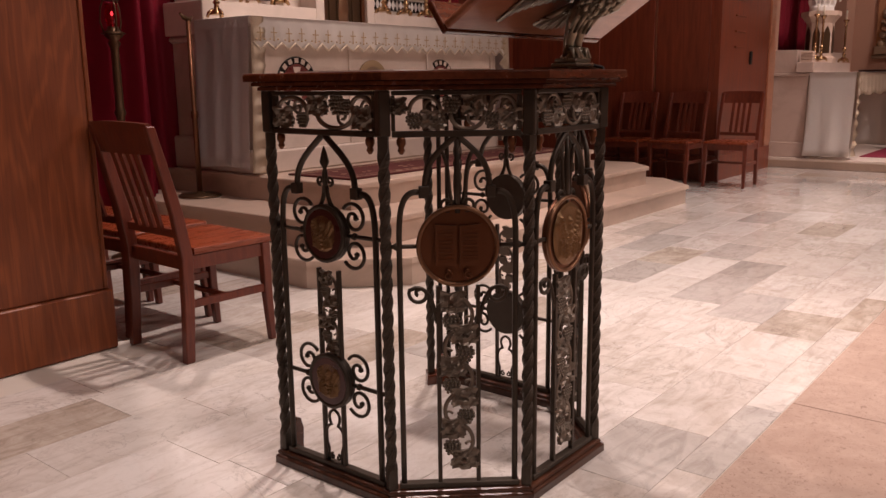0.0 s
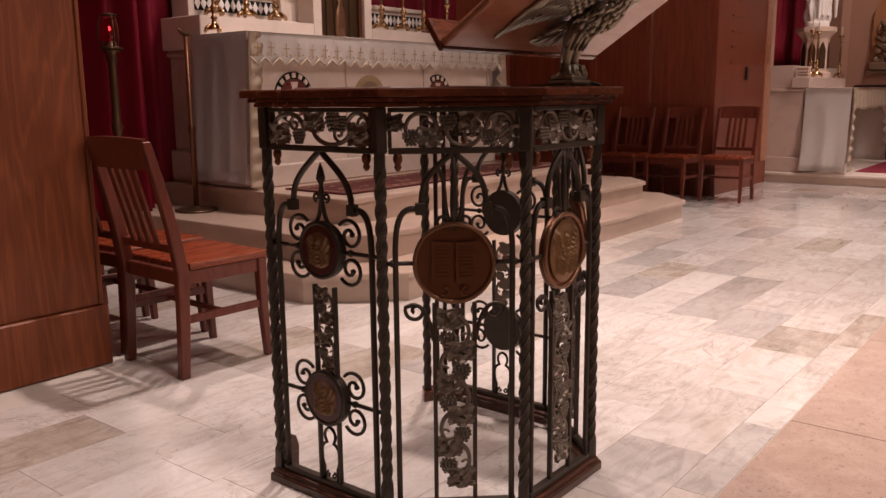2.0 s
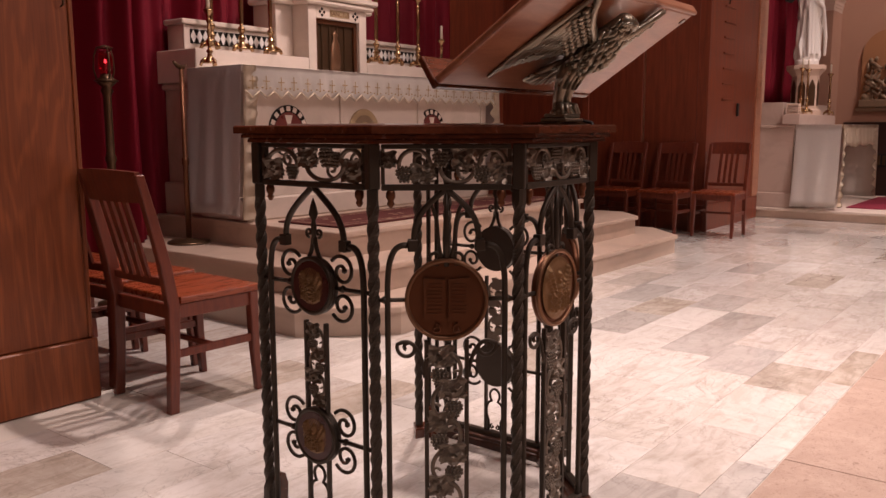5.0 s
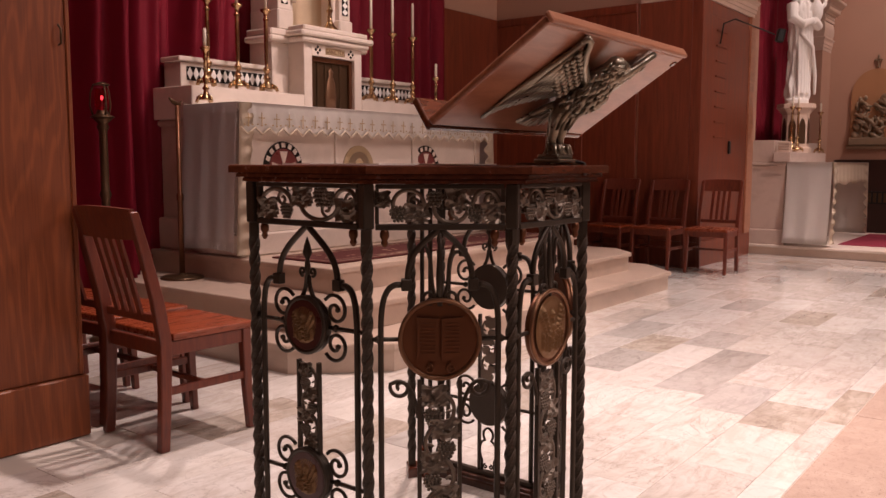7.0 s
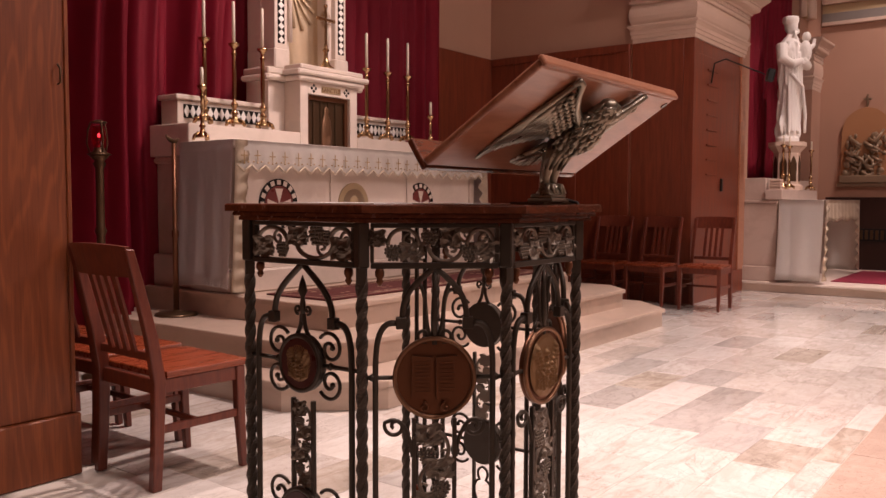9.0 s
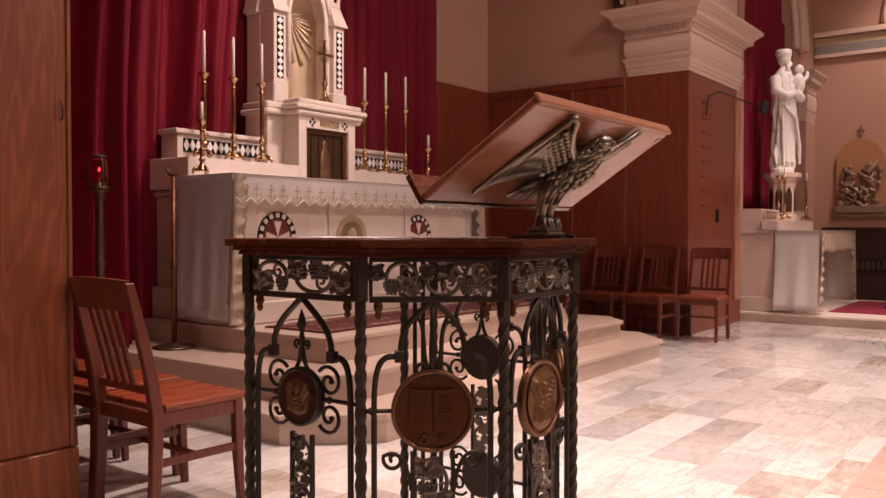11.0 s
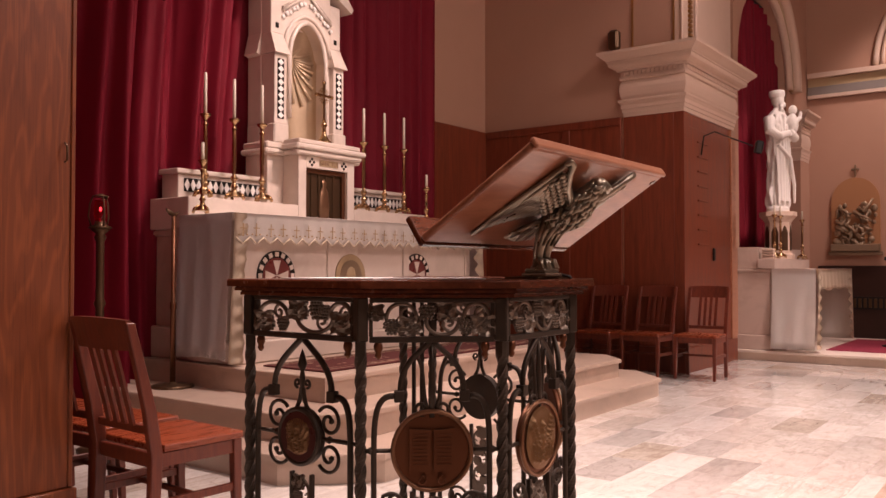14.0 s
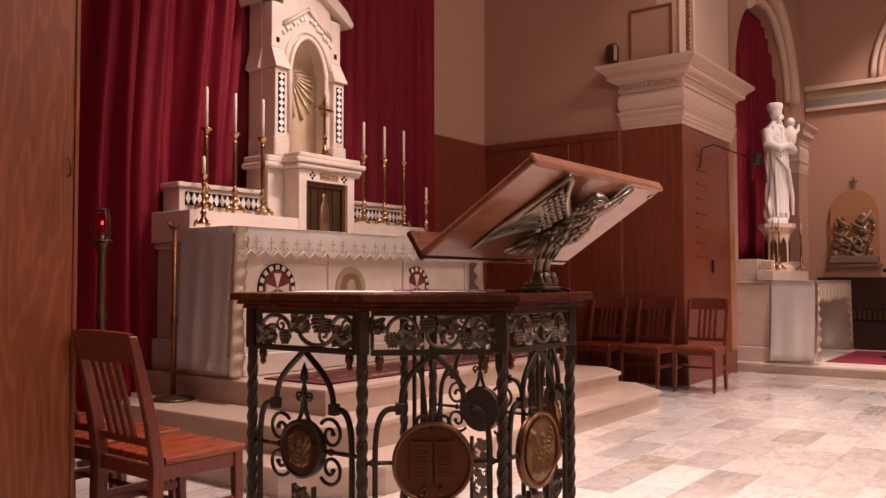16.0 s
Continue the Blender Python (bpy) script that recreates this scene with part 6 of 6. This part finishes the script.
boxed("back_moulding", (10.49, 12.70, 2.52, YQ + 0.018, 1.1305, 1.172), M_PINKSTONE, SA, bevel=0.008)
boxed("upper_ledge", (10.51, 12.69, 2.68, YQ + 0.018, 1.1725, 1.45), M_PINKSTONE, SA, bevel=0.006)
boxed("table_body", (10.62, 12.42, 2.38, 2.539, 0.131, 1.12), M_PINKSTONE, SA)
boxed("table_top", (10.52, 12.52, 2.00, 2.519, 1.121, 1.166), M_PINKSTONE, SA, bevel=0.006)
C2 = thing("altar_cloth", "white linen cloth with lace edges on the side altar", "altar cloth")
boxed("top", (10.50, 12.54, 1.985, 2.515, 1.1665, 1.174), M_LINEN, C2)
bm = B()
sheet(bm, 10.50, 12.54, lambda x: 0.90 + 0.014 * math.sin(x * 40), lambda x, t: 1.983 - 0.012 * t - 0.012 * t * math.sin(x * 30), 160, 1.173, 5)
part("front_drop", bm, M_LACE, C2, "fringed lace front edge")
for xs, s in ((10.498, 1), (12.542, -1)):
    bm = B()
    sheet(bm, 1.985, 2.515, lambda y: 0.165, lambda y, t: xs - s * (0.004 + 0.10 * t * t + 0.010 * t * math.sin(y * 26)), 50, 1.173, 12)
    bmesh.ops.transform(bm, matrix=Matrix(((0, 1, 0, 0), (1, 0, 0, 0), (0, 0, 1, 0), (0, 0, 0, 1))), verts=bm.verts)
    part("side_drop", bm, M_LINEN, C2)
    bm = B()
    ribbon(bm, lambda t: xs - s * (0.004 + 0.10 * t * t), s, 1.966, 1.173, 0.17, 0.15, 0.05, 8)
    part("lace_border", bm, M_LACE, C2)
PED = thing("statue_pedestal", "white carved marble pedestal with lancet panels", "pedestal")
PX, PY = 11.36, 2.66
boxed("base_block", (10.46, 12.25, 2.47, 2.678, 1.1745, 1.30), M_PINKSTONE, PED, bevel=0.006)
bm = B()
lathe(bm, [(0.21, 1.3005), (0.21, 1.36), (0.175, 1.38), (0.17, 1.80), (0.19, 1.83), (0.225, 1.87), (0.245, 1.89), (0.245, 1.945)], 8, Matrix.Translation((PX, PY - 0.0, 0)) @ pose(0, 0, 0, 0, 0, 22.5))
for f in bm.faces:
    f.smooth = False
part("shaft", bm, M_TRIM, PED)
for k in range(8):
    a = 45 * k
    bm = B()
    plate(bm, [(-0.045, 1.42), (0.045, 1.42), (0.045, 1.66), (0.025, 1.72), (0.0, 1.76), (-0.025, 1.72), (-0.045, 1.66)], -0.006, Matrix.Translation((PX, PY - 0.0, 0)) @ pose(0, 0, 0, 0, 0, a) @ Matrix.Translation((0, -0.160, 0)))
    part("lancet_panel", bm, M_DARKBRASS, PED)


def statue():
    """Plain robed shape holding a smaller one, in one mesh."""
    bm = B()
    m = Matrix.Translation((PX, PY - 0.0, 1.946)) @ pose(0, 0, 0, 0, 0, -20) @ Matrix.Diagonal((0.93, 1.0, 1.012, 1))
    prof = [(0.74 * r, z) for r, z in [(0.24, 0), (0.24, 0.06), (0.21, 0.065), (0.22, 0.15), (0.20, 0.4), (0.19, 0.65), (0.215, 0.9), (0.23, 1.08), (0.235, 1.22), (0.20, 1.32), (0.10, 1.39), (0.065, 1.42), (0.065, 1.45)]]
    seg = 72
    fine = []
    for (r0, z0), (r1, z1) in zip(prof, prof[1:]):
        k = max(1, int((z1 - z0) / 0.03))
        fine += [(r0 + (r1 - r0) * i / k, z0 + (z1 - z0) * i / k) for i in range(k)]
    prof = fine + [prof[-1]]
    rings = []
    for r, z in prof:
        ring = []
        for i in range(seg):
            a = 2 * math.pi * i / seg
            fold = 1 + (0.17 * abs(math.sin(4 * a + 3.5 * z)) + 0.13 * math.sin(9 * a - 6 * z) + 0.08 * math.sin(16 * a + 9 * z) - 0.10) * (1 if 0.06 < z < 1.3 else 0)
            q = Vector((r * fold * math.cos(a), 0.78 * r * fold * math.sin(a), z))
            n = noise.noise(Vector((q.x * 11 + 3, q.y * 11, q.z * 6))) * (0.03 if 0.06 < z < 1.35 else 0)
            ring.append(bm.verts.new(m @ Vector((q.x + n * math.cos(a), q.y + n * math.sin(a), z))))
        rings.append(ring)
    for a, b in zip(rings, rings[1:]):
        for i in range(seg):
            f = bm.faces.new((a[i], a[(i + 1) % seg], b[(i + 1) % seg], b[i]))
            f.smooth = True
    bm.faces.new(rings[0]), bm.faces.new(rings[-1])
    ball(bm, (0, -0.01, 1.53), 0.095, 3, (0.85, 0.95, 1.15), m)
    lathe(bm, [(0.10, 1.56), (0.112, 1.60), (0.105, 1.645), (0.06, 1.66)], 14, m)
    for s in (-1, 1):
        tube(bm, [(s * 0.20, 0, 1.27), (s * 0.25, -0.05, 1.08), (s * 0.17, -0.16, 1.0), (s * 0.02, -0.2, 1.05)], [0.075, 0.075, 0.06, 0.045], 10, m=m)
    ball(bm, (0.11, -0.16, 1.18), 0.11, 2, (0.8, 0.8, 1.4), m)
    ball(bm, (0.13, -0.16, 1.38), 0.062, 2, (1, 1, 1.1), m)
    tube(bm, [(0.16, -0.18, 1.22), (0.24, -0.2, 1.28), (0.26, -0.2, 1.36)], [0.04, 0.03, 0.02], 8, m=m)
    tube(bm, [(-0.16, -0.12, 0.9), (-0.02, -0.21, 0.72), (0.10, -0.19, 0.35), (0.15, -0.16, 0.12)], [0.02, 0.026, 0.026, 0.018], 8, m=m)
    for k in range(9):
        a = -2.6 + 0.26 * k
        tube(bm, [(0.17 * math.cos(a), 0.14 * math.sin(a), 1.22 - 0.05 * (k % 3)), (0.185 * math.cos(a + 0.1), 0.15 * math.sin(a + 0.1), 0.75), (0.17 * math.cos(a + 0.22), 0.14 * math.sin(a + 0.22), 0.10 + 0.04 * (k % 2))], [0.012, 0.020, 0.016], 6, m=m)
    for k in range(7):
        a = 0.9 * k
        ball(bm, (0.05 * math.cos(a), -0.085 - 0.012 * (k % 2), 1.46 - 0.018 * k), 0.028, 1, (1, 0.8, 1.2), m)
    ob = single("statue", bm, M_WHITE, "white marble robed statue on a carved pedestal", "statue")
    # fuse the shapes into one carved skin
    mod = ob.modifiers.new("fuse", "REMESH")
    mod.mode, mod.voxel_size, mod.use_smooth_shade = "VOXEL", 0.011, True
    me = bpy.data.meshes.new_from_object(ob.evaluated_get(bpy.context.evaluated_depsgraph_get()))
    ob.modifiers.clear()
    ob.data = me


statue()
S2 = candlestick(0.58, 0.12, 0.85)
tagged(S2, "brass and dark wood candlestick on the side altar", group="side altar candlesticks")
S2.matrix_basis = pose(10.72, 2.535, 1.3005)
copy_thing(S2, pose(10.98, 2.53, 1.3005, 0, 0, 20))
copy_thing(S2, pose(12.14, 2.535, 1.3005, 0, 0, 50))
bm = B()
for k in range(4):
    box(bm, 10.50, 10.555, 2.50, 2.64, 1.3005 + 0.034 * k, 1.322 + 0.034 * k, 0.003)
box(bm, 10.5551, 10.575, 2.49, 2.65, 1.3005, 1.43, 0.003)
single("missal_stand", bm, M_TRIM, "small cream slatted book stand", "stand")
drape("curtain", 10.86, 12.95, 3.10, 1.46, 5.05, 0.20, 0.05, M_VELVET, "crimson velvet curtain in the chapel niche", 8, 0.12)
drape("curtain_lining", 10.60, 11.20, 3.20, 1.46, 4.9, 0.19, 0.012, M_GREYCLOTH, "grey cloth lining beside the chapel curtain", 12)
bm = B()
tube(bm, [(10.62, 3.10, 5.07), (12.96, 3.10, 5.07)], 0.018, 8)
for x in (10.64, 12.94):
    ball(bm, (x, 3.10, 5.07), 0.035, 1)
single("curtain_rod", bm, M_BLACKMETAL, "dark metal curtain rod in the niche", "rod")
SPK = thing("loudspeaker", "small black loudspeaker on a wall arm", "loudspeaker")
bm = B()
box(bm, -0.05, 0.05, -0.05, 0.045, -0.08, 0.08, 0.02, 2)
bmesh.ops.transform(bm, matrix=pose(10.27, 2.60, 2.71, 12, 0, 30), verts=bm.verts)
part("cabinet", bm, M_BLACKMETAL, SPK)

# relief panel on the side wall
REL = thing("relief_panel", "arched stone relief with a small cross on top", "relief")
RY, RZ = 2.22, 1.45


def relief():
    m = Matrix.Translation((XW - 0.001, RY, 0)) @ pose(0, 0, 0, 0, 0, -90)
    pts = [(-0.36, RZ), (0.36, RZ), (0.36, 2.25)] + [(0.36 * math.cos(math.pi * i / 16), 2.25 + 0.40 * math.sin(math.pi * i / 16)) for i in range(1, 16)] + [(-0.36, 2.25)]
    bm = B()
    plate(bm, pts, -0.05, m)
    part("panel", bm, M_OCHRE, REL)
    bm = B()
    box(bm, -0.40, 0.40, -0.12, 0.0, RZ - 0.06, RZ - 0.001, 0.01)
    box(bm, -0.36, 0.36, -0.16, -0.0, RZ + 0.001, RZ + 0.12, 0.012)
    bmesh.ops.transform(bm, matrix=m, verts=bm.verts)
    part("sill", bm, M_RELIEF, REL)
    rng = random.Random(21)
    bm = B()
    for i in range(34):
        x, z = rng.uniform(-0.30, 0.30), RZ + 0.12 + rng.random() ** 1.2 * 0.66
        ball(bm, (x, -0.06 - rng.uniform(0, 0.03), z), rng.uniform(0.022, 0.055), 2, (rng.uniform(0.6, 1.3), 0.6, rng.uniform(0.7, 1.6)), m)
    for i in range(22):
        x, z = rng.uniform(-0.30, 0.12), RZ + rng.uniform(0.15, 0.72)
        tube(bm, [(x, -0.09, z), (x + 0.1, -0.13, z - 0.06), (x + rng.uniform(0.1, 0.22), -0.1, z - rng.uniform(-0.15, 0.2))], [0.034, 0.028, 0.016], 8, m=m)
    part("carving", bm, M_RELIEF, REL, "gilded carved shapes")
    bm = B()
    box(bm, -0.014, 0.014, -0.035, -0.01, 2.66, 2.86, 0.004)
    box(bm, -0.06, 0.06, -0.035, -0.01, 2.77, 2.80, 0.004)
    bmesh.ops.transform(bm, matrix=m, verts=bm.verts)
    part("cross", bm, M_RELIEF, REL)


relief()
GR = thing("radiator_grille", "dark metal grille set in the wainscot", "grille")
boxed("frame", (XW - 0.055, XW - 0.041, 0.9, 2.45, 0.52, 0.72), M_BLACKMETAL, GR)
for k in range(20):
    boxed("slat", (XW - 0.066, XW - 0.0555, 0.93 + 0.076 * k, 0.975 + 0.076 * k, 0.545, 0.695), M_DARKBRASS, GR, bevel=0.002)
MS = thing("floor_stand", "thin black metal floor stand", "stand")
bm = B()
lathe(bm, [(0.11, 0.1405), (0.11, 0.155), (0.015, 0.17), (0.012, 0.2), (0.010, 1.28)], 14, Matrix.Translation((11.9, 1.38, 0)))
part("pole", bm, M_BLACKMETAL, MS)
bm = B()
box(bm, 11.82, 11.98, 1.32, 1.44, 1.2805, 1.33, 0.01)
part("head", bm, M_BLACKMETAL, MS)

# ---- paving ----
def tile_mesh(w, d, gap=0.0008):
    bm = B()
    box(bm, -w / 2 + gap, w / 2 - gap, -d / 2 + gap, d / 2 - gap, -0.011, 0.0, 0.0008)
    return bm


def paving():
    rng = random.Random(11)
    floor = bpy.data.objects["floor"]
    first, second, pitch = 0.3235, 0.445, 0.2745
    # joints that are known, row by row; the rest are spaced between them
    joints = {-1: (1.71, 2.32), 0: (1.54, 1.98, 2.60, 3.21, 3.65, 4.35, 5.03, 5.95), 1: (1.70, 4.43), 2: (2.39, 3.56, 4.22, 4.66), 3: (3.47, 4.64), 4: (0.92, 4.30, 4.83), 5: (0.60, 4.59, 5.25), 6: (0.26, 0.965), 7: (0.45, 1.02)}
    kinds = {(0, 3.43): "t", (2, 3.89): "g", (2, 4.44): "g", (4, 4.56): "t", (5, 4.92): "g", (6, 0.61): "t", (0, 1.76): "g", (-1, 2.0): "g", (0, 5.49): "g", (3, 3.77): "w", (3, 4.35): "w", (1, 4.75): "w", (0, 2.9): "", (0, 2.3): "", (-1, 2.6): "", (-1, 3.2): "", (1, 2.6): "", (1, 3.2): ""}
    mats = {"g": M_TILE_GREY, "t": M_TILE_TAN, "w": M_TILE_PALE, "": M_TILE}
    meshes = {}
    for j in range(-1, 19):
        y0, y1 = (first, second) if j < 0 else (second + pitch * j, second + pitch * (j + 1))
        known = list(joints.get(j, ())) or [2.0 + rng.uniform(0, 0.6)]
        xs = []
        for a, b in zip(known, known[1:]):
            n = max(1, round((b - a) / 0.59))
            xs += [a + (b - a) * k / n for k in range(n)]
        xs.append(known[-1])
        while xs[0] > -1.6:
            xs.insert(0, xs[0] - rng.choice((0.54, 0.60, 0.62, 0.66)))
        while xs[-1] < 14.2:
            xs.append(xs[-1] + rng.choice((0.54, 0.60, 0.62, 0.66)))
        for a, b in zip(xs, xs[1:]):
            x = (a + b) / 2
            if y0 > 2.6 and (x < 1.2 or 2.85 < x < 6.9 or x > 10.6):
                continue
            kind = next((v for (r, c), v in kinds.items() if r == j and a < c < b), None)
            if kind is None:
                kind = rng.choices(("", "w", "g", "t"), (0.62, 0.16, 0.10, 0.12))[0]
            key = (round(b - a, 3), j < 0, kind)
            if key not in meshes:
                meshes[key] = mesh_from("tile", tile_mesh(b - a, y1 - y0), mats[kind])
            ob = new("tile", meshes[key])
            ob.location = (x, (y0 + y1) / 2, rng.uniform(-0.0003, 0.0003))
            ob.rotation_euler = (0, 0, math.pi if rng.random() < 0.5 else 0)
            ob.parent = floor
    # pink slabs towards the nave
    boxed("joint_bed", (-4.9, 15.9, -3.35, 0.3200, -0.0200, -0.0022), M_JOINT, floor, bevel=0)
    slab = mesh_from("slab", tile_mesh(1.22, 0.92, 0.003), M_PINK)
    for j in range(4):
        for i in range(-5, 12):
            ob = new("slab", slab)
            ob.location = (2.43 - 0.61 + i * 1.22 + (0.6 if j % 2 else 0), 0.3235 - 0.46 - 0.92 * j, 0)
            ob.parent = floor


paving()
